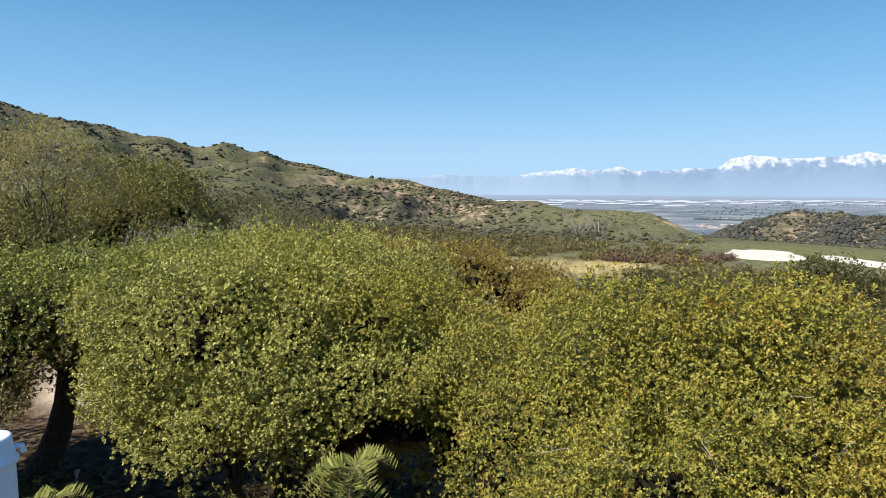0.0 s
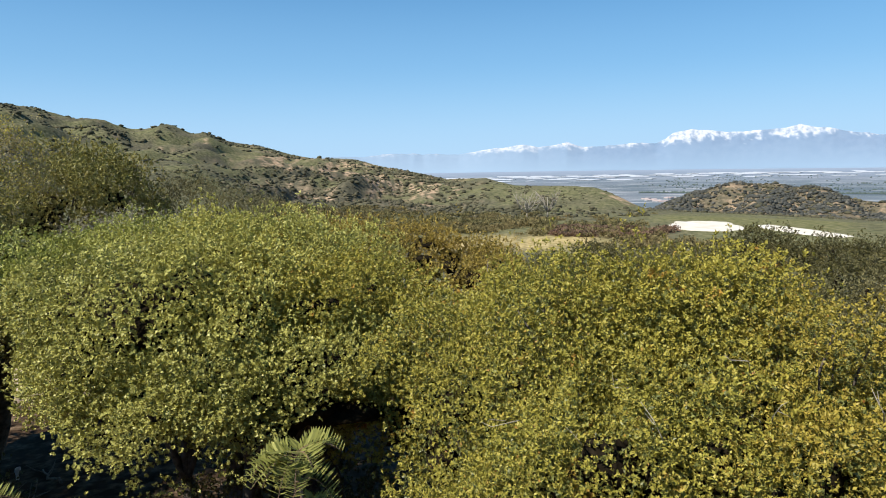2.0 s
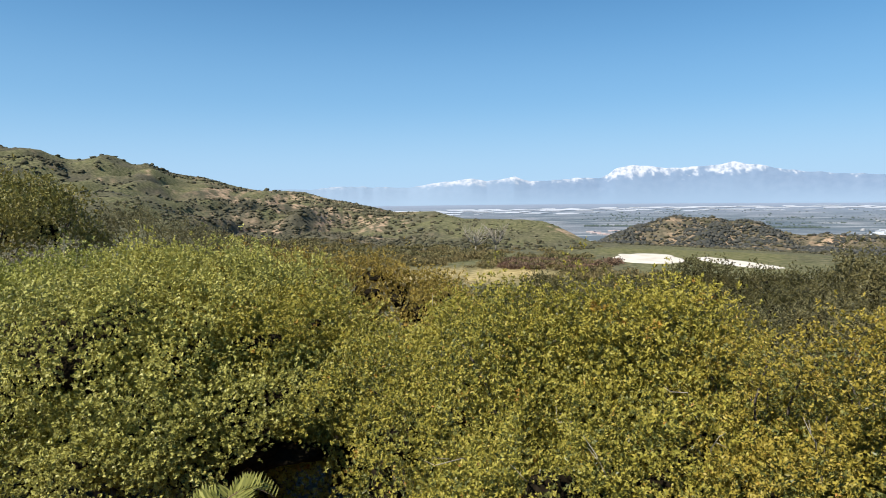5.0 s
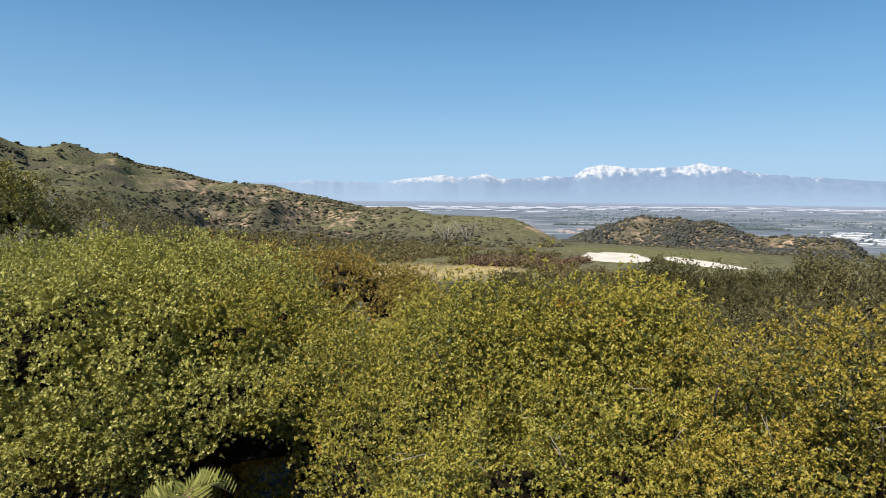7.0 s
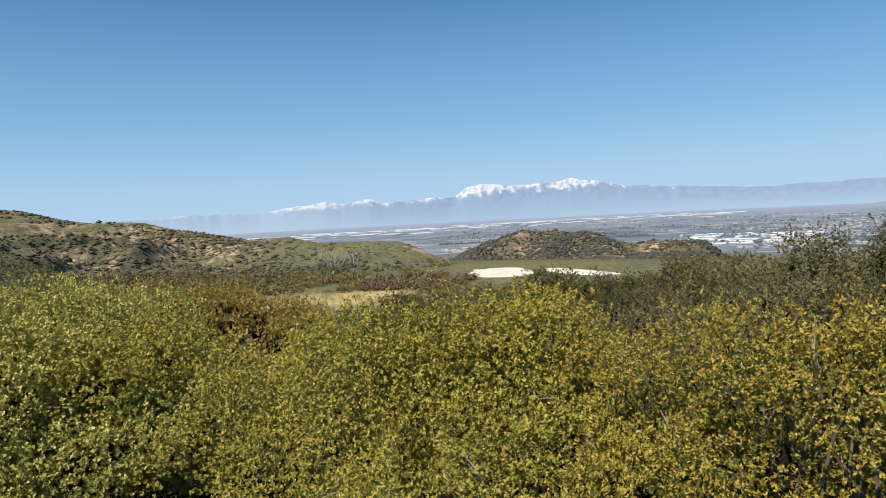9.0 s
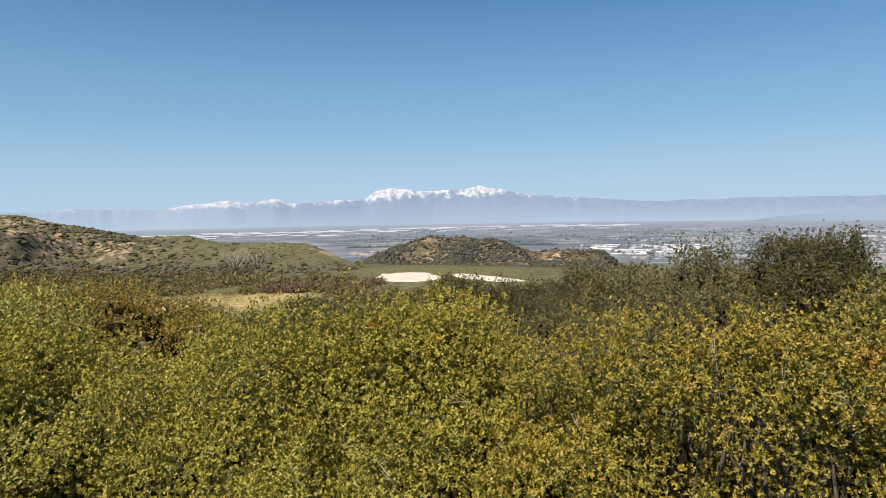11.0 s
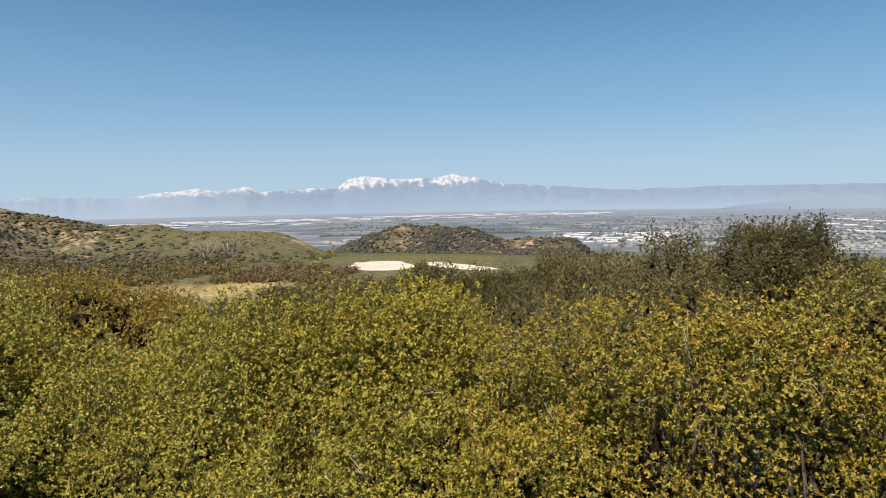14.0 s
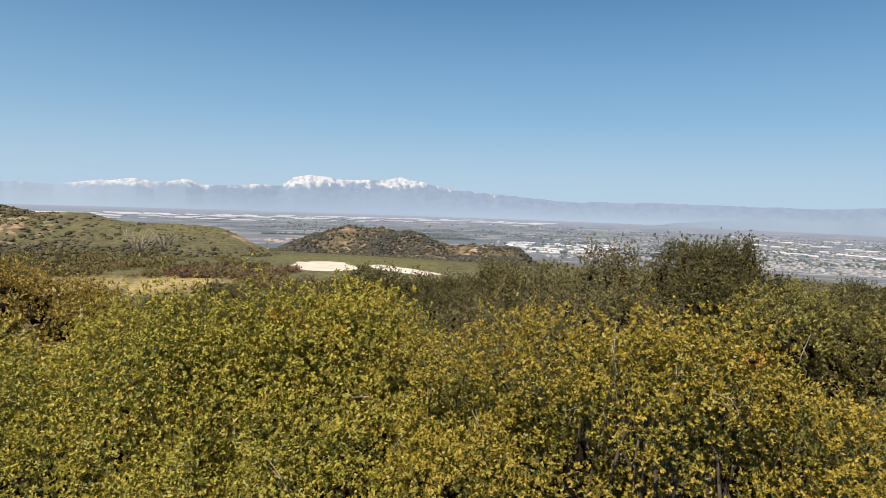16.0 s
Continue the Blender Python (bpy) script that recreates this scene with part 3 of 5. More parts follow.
# ---- foliage ----
def sprays(name, C, D, size, tufts, leaves, leaf, aspect, rng, stretch=None, simple=False):
    """At each of C a spray of twig tips that grows along D: every tip carries a rosette of folded leaves."""
    n = len(C)
    stretch = np.ones(n) if stretch is None else stretch
    along = rng.uniform(-0.6, 0.6, (n, tufts)) * size * stretch[:, None]
    wide = size * 0.36 / stretch ** 0.5
    T = C[:, None] + D[:, None] * along[:, :, None] + rng.normal(size=(n, tufts, 3)) * wide[:, None, None]
    A = unit(D[:, None] * 0.9 + rng.normal(size=(n, tufts, 3)) * 0.45 + np.array([0, 0, 0.35]))
    T, A = T.reshape(-1, 3), A.reshape(-1, 3)
    m = len(T)
    E1 = unit(np.cross(A, rng.normal(size=(m, 3))))
    E2 = np.cross(A, E1)
    turn = (np.arange(leaves) * 2.4)[None] + rng.uniform(0, 6.3, (m, 1)) + rng.normal(size=(m, leaves)) * 0.3
    tilt = rng.uniform(0.35, 1.25, (m, leaves))
    out = E1[:, None] * np.cos(turn)[..., None] + E2[:, None] * np.sin(turn)[..., None]
    L = (A[:, None] * np.cos(tilt)[..., None] + out * np.sin(tilt)[..., None]).reshape(-1, 3)
    N = (A[:, None] * np.sin(tilt)[..., None] - out * np.cos(tilt)[..., None]).reshape(-1, 3)
    N = unit(N + rng.normal(size=N.shape) * 0.35)
    S = unit(np.cross(L, N))
    B = (T[:, None] + A[:, None] * (leaf * rng.uniform(-0.8, 0.6, (m, leaves)))[..., None]).reshape(-1, 3)
    k = len(B)
    ln = (leaf * rng.uniform(0.65, 1.2, k))[:, None]
    w = ln * aspect * rng.uniform(0.8, 1.2, k)[:, None]
    if simple or leaf > 0.034:
        w = w * (1.65 if not simple and leaf < 0.052 else 1.0)
        v = np.stack([B + 0.5 * w * S, B + ln * L, B + 0.35 * ln * L - 0.5 * w * S], 1)
        return raw_mesh(name, v.reshape(-1, 3), np.arange(k * 3).reshape(-1, 3))
    v = np.stack([B, B + 0.5 * ln * L + 0.5 * w * S + 0.16 * w * N, B + ln * L - 0.06 * ln * N, B + 0.5 * ln * L - 0.5 * w * S + 0.16 * w * N], 1)
    i = np.arange(k)[:, None] * 4
    f = np.concatenate([i + np.array([[0, 1, 2]]), i + np.array([[0, 2, 3]])], 0)
    return raw_mesh(name, v.reshape(-1, 3), f)


def leaf_mesh(name, C, N, length, width, rng):
    """One three-cornered leafy tuft at each of C, leaning along N."""
    n = len(C)
    D = unit(N * 0.7 + rng.normal(size=(n, 3)) * 0.45 + np.array([0, 0, 0.3]))
    S = unit(np.cross(D, rng.normal(size=(n, 3)) * 0.8 + N * 0.9 + np.array([0, 0, 0.5])))
    L = (length * rng.uniform(0.6, 1.25, n))[:, None]
    W = (width * rng.uniform(0.7, 1.2, n))[:, None]
    v = np.stack([C, C + 0.9 * L * D + 0.55 * W * S, C + 0.7 * L * D - 0.55 * W * S], 1)
    return raw_mesh(name, v.reshape(-1, 3), np.arange(n * 3).reshape(-1, 3))


def crown_points(lobes, space, rng, lump, gap, seed, sink=0.0, back=0.2, skirt=-0.25):
    """Places about one space apart on the uneven skin of a crown made of lobes (x, y, z, rx, ry, rz), with gaps. sink: metres under the skin; skirt: how far down the lobes are clad."""
    lobes = np.asarray(lobes, float)
    area = lobes[:, 3] * lobes[:, 4] + 0.7 * lobes[:, 5] * (lobes[:, 3] + lobes[:, 4])
    m = int(area.sum() * 4.2 / space ** 2 * 2.2) + 40
    which = rng.choice(len(lobes), m, p=area / area.sum())
    u = unit(rng.normal(size=(m, 3)))
    lo = lobes[which]
    p = lo[:, :3] + u * lo[:, 3:]
    bump = (fbm(p / lump, 2, seed) - 0.5) * 1.3 + (vnoise(p / (lump * 2.7), seed + 3) - 0.5) * 1.5
    p = p + u * (bump * lump - sink + rng.normal(size=m) * space * 0.35)[:, None]
    keep = (u[:, 2] > skirt) | (rng.random(m) < 0.1)
    keep &= (u[:, 1] < 0.35) | (u[:, 2] > 0.6) | (rng.random(m) < back)
    for k in range(len(lobes)):
        q = (p - lobes[k, :3]) / np.maximum(lobes[k, 3:] - sink, 0.05)
        keep &= (np.einsum("ij,ij->i", q, q) > 0.75) | (which == k)
    hollow = np.clip((gap * 0.84 - vnoise(p / (lump * 0.5), seed + 5)) * 5, 0, 1) * np.clip((0.95 - u[:, 2]) * 2.5, 0.25, 1)
    keep &= rng.random(m) > hollow * 0.9
    p, n = p[keep], unit(u / lo[:, 3:])[keep]
    cell = np.floor(p / space + 100).astype(np.int64)
    first = np.unique((cell[:, 0] * 4096 + cell[:, 1]) * 4096 + cell[:, 2], return_index=True)[1]
    return p[first], n[first]


def lobes_round(rx, ry, rz, cz, count, rng, size=0.5):
    """Lobes of a rounded crown centred over the trunk."""
    out = [(0, 0, cz, rx * 0.8, ry * 0.8, rz * 0.82)]
    for k in range(count):
        a = 2 * math.pi * (k + rng.uniform(-0.3, 0.3)) / count
        h = rng.uniform(-0.35, 0.75)
        w = math.sqrt(1 - h * h) * 0.72
        s = size * rng.uniform(0.75, 1.15)
        out.append((rx * w * math.cos(a), ry * w * math.sin(a), cz + rz * h * 0.72, rx * s, ry * s, rz * s))
    return out


def tube(bm, pts, radii, sides=7):
    """A tapered limb through pts."""
    rings = []
    for k, p in enumerate(pts):
        p = Vector(p)
        d = Vector(pts[min(k + 1, len(pts) - 1)]) - Vector(pts[max(k - 1, 0)])
        q = d.to_track_quat("Z", "Y")
        rings.append([bm.verts.new(p + q @ Vector((radii[k] * math.cos(2 * math.pi * s / sides), radii[k] * math.sin(2 * math.pi * s / sides), 0))) for s in range(sides)])
    for a, b in zip(rings, rings[1:]):
        for s in range(sides):
            bm.faces.new((a[s], a[(s + 1) % sides], b[(s + 1) % sides], b[s]))
    bm.faces.new(rings[0][::-1])
    bm.faces.new(rings[-1])


def limb_points(a, b, rng, bend, steps=5):
    a, b = Vector(a), Vector(b)
    off = Vector(rng.normal(size=3)) * bend * (b - a).length
    return [a.lerp(b, t) + off * math.sin(math.pi * t) for t in np.linspace(0, 1, steps)]


# dark openings between the branches of the nearest crowns: x, y, z, radius
HOLLOWS = [(-9.95, 18.1, 3.1, 0.50), (-10.8, 18.2, 2.9, 0.36), (-8.8, 5.45, 4.62, 0.34), (-9.4, 5.5, 4.75, 0.26), (-8.75, 5.2, 4.1, 0.26),
           (16.2, 32.0, 1.9, 0.7), (16.4, 31.8, 1.0, 0.6), (1.26, 3.64, 4.77, 0.22), (0.95, 3.64, 4.65, 0.18), (0.94, 3.39, 4.62, 0.13), (1.65, 3.25, 4.72, 0.21), (1.86, 3.24, 4.75, 0.17), (-5.70, 6.61, 4.12, 0.18),
           (-5.22, 5.96, 3.38, 0.23), (-3.63, 5.44, 3.61, 0.24), (-4.86, 6.58, 3.68, 0.13), (-1.09, 4.09, 4.49, 0.17), (0.35, 4.16, 4.70, 0.18), (0.81, 3.74, 4.68, 0.15),
           (-1.16, 4.25, 4.44, 0.13), (0.39, 4.32, 4.65, 0.15), (-7.00, 5.48, 3.07, 0.23), (-6.87, 5.10, 2.78, 0.19), (-6.56, 5.22, 2.19, 0.31), (-5.52, 6.22, 3.22, 0.21),
           (-3.94, 5.48, 2.91, 0.31), (-3.49, 5.38, 3.36, 0.15), (-1.04, 3.83, 4.58, 0.15), (-4.56, 5.48, 2.99, 0.16), (-12.41, 7.65, 4.07, 0.31), (-13.40, 7.92, 4.21, 0.25)]
HOLLOWS = [(x, y, z, size * (0.95 if y < 4.5 else 1.0)) for x, y, z, size in HOLLOWS]
for az, el, r, size in ((33.5, -23.2, 4.6, 0.30), (36.5, -24.2, 5.0, 0.36), (39.5, -24.5, 6.0, 0.45), (30.5, -23.5, 4.4, 0.20), (38.0, -24.6, 7.4, 0.55), (34.0, -23.0, 6.2, 0.42),
                        (41.5, -23.2, 8.0, 0.45), (47.3, -23.0, 8.0, 0.45), (50.5, -25.5, 8.0, 0.55), (28.4, -8.1, 21.0, 0.52), (29.4, -7.4, 21.4, 0.42), (-27.3, -6.7, 29.5, 0.85),
                        (-26.9, -7.8, 29.2, 0.7), (-28.3, -5.8, 30.0, 0.55)):
    HOLLOWS.append((*spot(az, r, height_at(r, el)), size))


def outside_hollows(C, root):
    """Which of the local places C stand clear of the openings; low on the bank, in the shade of the thicket, the foliage thins out."""
    a = root.rotation_euler[2]
    W = np.stack([C[:, 0] * math.cos(a) - C[:, 1] * math.sin(a), C[:, 0] * math.sin(a) + C[:, 1] * math.cos(a), C[:, 2]], -1) + np.array(root.location)
    keep = (W[:, 2] > 5.9 - 0.60 * np.hypot(W[:, 0], W[:, 1])) | (vnoise(C * 9.0, 6) < 0.36)
    for x, y, z, size in HOLLOWS:
        edge = size * (1.0 + 0.6 * vnoise(W * 6.0, 4))
        keep &= np.linalg.norm(W - np.array([x, y, z]), axis=1) > edge
    return keep


def tree(name, az, r, top, wide, thick, mat, label, category="tree", deep=None, lobes=None, lump=0.6, gap=0.33, trunk=0.16, lobe_count=8, limbs=6,
         seed=1, group="", aspect=0.45, lean=(0, 0), bark=None, lobe=0.42, shoot=0.06, core=True, inner_mat=None, fill=1.0, coarse=1.0, skirt=-0.25):
    """A tree or shrub: tapered trunk, limbs and a crown of leafy sprays. top: height of its crown; wide: half its
    width; thick: half the crown's height.
    Leaves deeper in can take their own material, darkened as painted shade; fill: share of leaves; coarse: size of
    leaves and sprays."""
    rng = np.random.default_rng(seed)
    deep = deep or wide
    base = spot(az, r, gz(az, r) - 0.05)
    root = empty(name, base)
    root.rotation_euler = (0, 0, radians(az))
    thick = thick or (top - base[2]) * 0.47
    far = max(r, 4.5) / 5.0
    space, leaf = 0.135 * far ** 0.66 * coarse, 0.0290 * far ** 0.72 * coarse
    top = top - lump * 0.25 + 0.12 * thick - 0.9 * space
    cz = top - base[2] - thick
    shape = lobes or lobes_round(wide, deep, thick, cz, lobe_count, rng, lobe)
    bm = bmesh.new()
    fork = Vector((lean[0] * 0.4, lean[1] * 0.4, max(0.3, (cz - thick * 0.5) * 0.7)))
    tube(bm, limb_points((0, 0, 0), fork, rng, 0.08), np.linspace(trunk * 1.25, trunk * 0.8, 5), 9)
    part("trunk", smooth_bm(bm), bark or BARK, root)
    for k in range(limbs):
        lo = shape[1 + k % (len(shape) - 1)] if len(shape) > 1 else shape[0]
        bm = bmesh.new()
        end = Vector(lo[:3]) + Vector((lo[3] * rng.uniform(-0.5, 0.5), lo[4] * rng.uniform(-0.5, 0.5), lo[5] * 0.55))
        tube(bm, limb_points(fork, end, rng, 0.12), np.linspace(trunk * 0.6, trunk * 0.12, 5), 6)
        part("limb", smooth_bm(bm), bark or BARK, root)
    C, N = crown_points(shape, space, rng, lump, gap, seed, skirt=skirt)
    clear = outside_hollows(C, root)
    C, N = C[clear], N[clear]
    D = unit(N * 0.55 + rng.normal(size=N.shape) * 0.4 + np.array([0, 0, 0.5]))
    stretch = np.where(rng.random(len(C)) < shoot, rng.uniform(1.5, 2.6, len(C)), rng.uniform(0.8, 1.2, len(C)))
    C = C + D * (space * 0.55 * np.maximum(stretch - 1, 0))[:, None]
    part("crown", sprays("crown", C, D, space, max(3, round(8 * fill)), 7, leaf, aspect * 1.12, rng, stretch), mat, root)
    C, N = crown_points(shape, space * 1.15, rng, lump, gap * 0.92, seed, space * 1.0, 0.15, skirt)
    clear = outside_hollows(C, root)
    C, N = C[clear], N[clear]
    part("inner_foliage", sprays("inner_foliage", C, unit(N * 0.6 + rng.normal(size=N.shape) * 0.4 + np.array([0, 0, 0.4])), space * 1.1, max(2, round(3.5 * fill)), 7, leaf * 1.15, aspect * 1.15, rng, simple=True), inner_mat or mat, root)
    # solid dark core stands in for the shade inside the crown
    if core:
        part("shade_core", core_mesh(shape if r < 44 else shape[:1], space * 1.7 + 0.3 * lump, lump, seed, 2), CORE_SHADE, root, "near-black solid core, painted shade inside the crown")
    return tagged(root, label, category, group)


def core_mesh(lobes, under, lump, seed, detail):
    """A solid near-black core, painted shade inside a crown: it follows the skin of the lobes, some way under it."""
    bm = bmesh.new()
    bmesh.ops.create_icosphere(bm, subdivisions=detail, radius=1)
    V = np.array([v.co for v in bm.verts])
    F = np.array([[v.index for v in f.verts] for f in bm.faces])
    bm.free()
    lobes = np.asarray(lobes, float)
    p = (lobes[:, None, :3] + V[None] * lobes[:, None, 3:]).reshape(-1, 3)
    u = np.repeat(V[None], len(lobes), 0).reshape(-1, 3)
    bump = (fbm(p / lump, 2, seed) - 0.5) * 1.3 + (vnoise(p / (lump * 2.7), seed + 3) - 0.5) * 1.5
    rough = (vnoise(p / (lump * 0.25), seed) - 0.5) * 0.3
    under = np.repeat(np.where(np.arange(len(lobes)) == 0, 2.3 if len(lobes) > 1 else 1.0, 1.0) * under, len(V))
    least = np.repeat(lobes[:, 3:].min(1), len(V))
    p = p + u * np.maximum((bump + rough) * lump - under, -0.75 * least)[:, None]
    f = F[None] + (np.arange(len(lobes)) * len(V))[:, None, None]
    return raw_mesh("shade_core", p, f.reshape(-1, 3))


def smooth_bm(bm):
    for f in bm.faces:
        f.smooth = True
    return bm


def top_at(r, el):
    return height_at(r, el)


# ---- shrubs near the viewpoint ----
NEAR = "yellow-green scrub oak shrub with small leathery leaves on the slope"
LEADER = "upright golden-green scrub oak that rises out of the thicket"
SHRUBS = [  # azimuth, distance, elevation angle of the top, half width, half depth, half height, hollows
    (17.0, 5.6, -10.2, 1.75, 2.0, 2.0, 0.46), (5.0, 5.9, -7.9, 1.8, 2.2, 2.2, 0.46), (-6.5, 5.0, -9.8, 1.35, 1.6, 1.9, 0.50),
    (-20.5, 4.5, -8.4, 1.35, 1.25, 1.9, 0.60), (-33.0, 4.7, -10.8, 1.6, 1.3, 1.9, 0.58), (19.6, 4.5, -15.5, 1.0, 1.4, 1.9, 0.44),
    (12.0, 4.5, -15.0, 1.1, 1.1, 1.4, 0.46), (2.5, 4.4, -14.5, 1.0, 1.0, 1.4, 0.46), (-7.0, 4.2, -15.5, 0.95, 0.9, 1.3, 0.50)]
for k, (az, r, el, wide, deep, thick, hollows) in enumerate(SHRUBS):
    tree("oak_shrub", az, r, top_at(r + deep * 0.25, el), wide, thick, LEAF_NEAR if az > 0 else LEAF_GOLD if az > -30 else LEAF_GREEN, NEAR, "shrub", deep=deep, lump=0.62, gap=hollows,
         trunk=0.07, lobe_count=26, lobe=0.27, limbs=9, seed=20 + k, group="shrubs near the viewpoint", aspect=0.46, fill=0.95, inner_mat=LEAF_INNER, shoot=0.09, coarse=0.86 if az < -10 else 0.95)
LEADERS = [(19.0, 5.8, -8.6, 0.65, 0.8), (13.2, 5.7, -7.2, 0.7, 0.9), (7.6, 5.8, -6.4, 0.62, 0.9), (3.4, 5.8, -7.0, 0.5, 0.8), (-0.8, 5.3, -9.2, 0.42, 0.7), (-5.6, 4.7, -9.8, 0.38, 0.7), (-12.6, 4.3, -9.2, 0.36, 0.6),
           (-19.9, 3.95, -7.2, 0.30, 0.7), (-24.0, 4.0, -6.5, 0.40, 0.7), (-27.6, 4.0, -8.2, 0.30, 0.7), (-35.2, 4.2, -9.4, 0.38, 0.7), (27.0, 7.0, -10.2, 0.9, 0.9),
           (-22.2, 3.95, -7.7, 0.22, 0.6), (-17.4, 4.0, -9.0, 0.22, 0.5), (-10.0, 4.5, -9.2, 0.24, 0.5), (10.5, 5.8, -7.3, 0.30, 0.7), (5.4, 5.8, -7.0, 0.26, 0.6), (1.4, 5.5, -8.2, 0.26, 0.6), (16.3, 5.8, -7.9, 0.30, 0.6), (-30.6, 4.1, -9.6, 0.24, 0.5)]
for k, (az, r, el, wide, thick) in enumerate(LEADERS):
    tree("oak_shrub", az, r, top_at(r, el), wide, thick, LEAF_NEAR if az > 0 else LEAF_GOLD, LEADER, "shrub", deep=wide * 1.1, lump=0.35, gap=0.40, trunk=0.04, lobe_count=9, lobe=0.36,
         limbs=6, seed=220 + k, group="leaders in the thicket", aspect=0.46, fill=1.0, inner_mat=LEAF_INNER, shoot=0.24, core=False, coarse=0.86 if az < -10 else 0.95)

# ---- oaks in the middle ground ----
OAK = "spreading live oak with a dense mid-green crown over dark shade"
tree("oak_tree", 48.4, 11.4, top_at(12.6, -3.4), 2.5, 1.9, LEAF_OAK, OAK, deep=3.7, lump=0.5, gap=0.22, fill=1.2, trunk=0.2, lobe_count=22, lobe=0.40, limbs=12, seed=41, group="oaks", aspect=0.50, coarse=0.82, skirt=-0.7)
tree("oak_tree", 40.6, 13.4, top_at(13.4, -2.9), 1.9, 2.0, LEAF_OAK, "live oak with a rounded mid-green crown behind others", deep=2.2, lump=0.55, gap=0.36, trunk=0.18, lobe_count=16, lobe=0.36, limbs=9, seed=40, group="oaks", aspect=0.50)
tree("oak_tree", 40.8, 10.6, top_at(11.0, -5.0), 1.6, 1.9, LEAF_NEAR, "spreading live oak with a yellow-green crown between other oaks", deep=2.6, lump=0.5, gap=0.24, fill=1.2, trunk=0.18, lobe_count=18, lobe=0.34, limbs=12, seed=42, group="oaks", aspect=0.50, coarse=0.82, skirt=-0.7)
tree("oak_tree", 46.6, 9.8, top_at(9.8, -8.4), 2.0, 1.25, LEAF_OAK, "low spreading front crown of a live oak", deep=1.5, lump=0.42, gap=0.20, fill=1.2, trunk=0.12, lobe_count=18, lobe=0.32, seed=39, group="oaks", aspect=0.5, coarse=0.85, skirt=-0.7)
tree("oak_tree", 43.8, 9.2, top_at(9.2, -7.2), 1.4, 1.0, LEAF_NEAR, "dense pale-green front crown of a live oak", deep=1.2, lump=0.42, gap=0.20, trunk=0.1, lobe_count=18, lobe=0.34, seed=37, group="oaks", aspect=0.5, coarse=0.9, fill=1.2, skirt=-0.7)
tree("oak_tree", 40.4, 9.2, top_at(9.2, -10.6), 1.5, 0.9, LEAF_NEAR, "dense pale-green front crown of a live oak", deep=1.1, lump=0.42, gap=0.20, trunk=0.1, lobe_count=18, lobe=0.34, seed=36, group="oaks", aspect=0.5, coarse=0.9, fill=1.2, skirt=-0.7)
tree("oak_tree", 43.2, 8.3, top_at(8.3, -11.2), 1.2, 0.85, LEAF_OAK, "dense pale-green front crown of a live oak", deep=1.0, lump=0.4, gap=0.20, trunk=0.09, lobe_count=16, lobe=0.34, seed=35, group="oaks", aspect=0.5, coarse=0.9, fill=1.2, skirt=-0.7)
tree("oak_tree", 46.8, 8.5, top_at(8.5, -13.6), 1.5, 0.62, LEAF_OAK, "low sunlit oak branches over black shade", deep=1.2, lump=0.4, gap=0.26, trunk=0.09, lobe_count=18, lobe=0.34, seed=38, group="oaks", aspect=0.5, coarse=0.85, fill=1.15, skirt=-0.7)
tree("oak_tree", 67.0, 16.8, top_at(18, -3.4), 3.9, 1.30, LEAF_BRIGHT, "leafy oak with a bright green crown and a dark crooked trunk", lean=(1.8, 0), deep=3.6, lump=0.7, gap=0.50, trunk=0.27, lobe_count=16, lobe=0.36, seed=43, group="oaks", aspect=0.58)
tree("oak_tree", 53.5, 17.0, top_at(18.5, -3.5), 3.1, 1.45, LEAF_BRIGHT, "leafy oak with a bright green crown among others", deep=3.8, lump=0.7, gap=0.50, trunk=0.2, lobe_count=16, lobe=0.36, seed=44, group="oaks", aspect=0.58)
tree("oak_tree", 76.5, 14.0, top_at(15.0, -6.6), 2.4, 1.3, LEAF_OLIVE, "grey-green oak at the edge of the clearing", deep=3.0, lump=0.9, gap=0.38, trunk=0.24, lobe_count=12, lobe=0.38, seed=45, group="oaks", aspect=0.58)
tree("oak_shrub", 31.0, 10.0, top_at(10.0, -9.6), 1.5, 1.6, LEAF_NEAR, "yellow-green shrub between two oaks", "shrub", deep=1.8, lump=0.6, gap=0.42, trunk=0.1, lobe_count=14, seed=45, aspect=0.5)
tree("oak_shrub", 23.5, 11.5, top_at(13, -8.9), 2.2, 1.6, LEAF_NEAR, "yellow-green shrub in front of a straw field", "shrub", deep=2.8, lump=0.7, gap=0.36, trunk=0.1, lobe_count=14, seed=46, aspect=0.58, coarse=1.3)
tree("oak_shrub", 10.0, 11.5, top_at(12.5, -9.2), 2.2, 0, LEAF_GREY, "grey-green shrub behind the near shrubs", "shrub", deep=2.4, lump=0.7, gap=0.36, trunk=0.1, lobe_count=12, seed=47, aspect=0.58, coarse=1.3)
tree("oak_shrub", -2.0, 11.0, top_at(11.5, -10.6), 1.6, 0, LEAF_GREY, "grey-green shrub behind the near shrubs", "shrub", deep=1.8, lump=0.7, gap=0.36, trunk=0.1, lobe_count=12, seed=63, aspect=0.58, coarse=1.3)
for az, r, el, wide, seed in ((27.0, 22, -5.7, 1.9, 48), (32.0, 23, -4.6, 2.2, 49), (38.0, 24, -3.4, 2.2, 87), (24.2, 27, -6.7, 1.5, 88)):
    tree("brown_oak", az, r, top_at(r, el), wide, 1.6, LEAF_BROWN, "rounded golden-brown oak with dark hollows", deep=2.0, lump=0.8, gap=0.50, trunk=0.16, lobe_count=16, lobe=0.36, seed=seed, group="brown oaks", aspect=0.5)
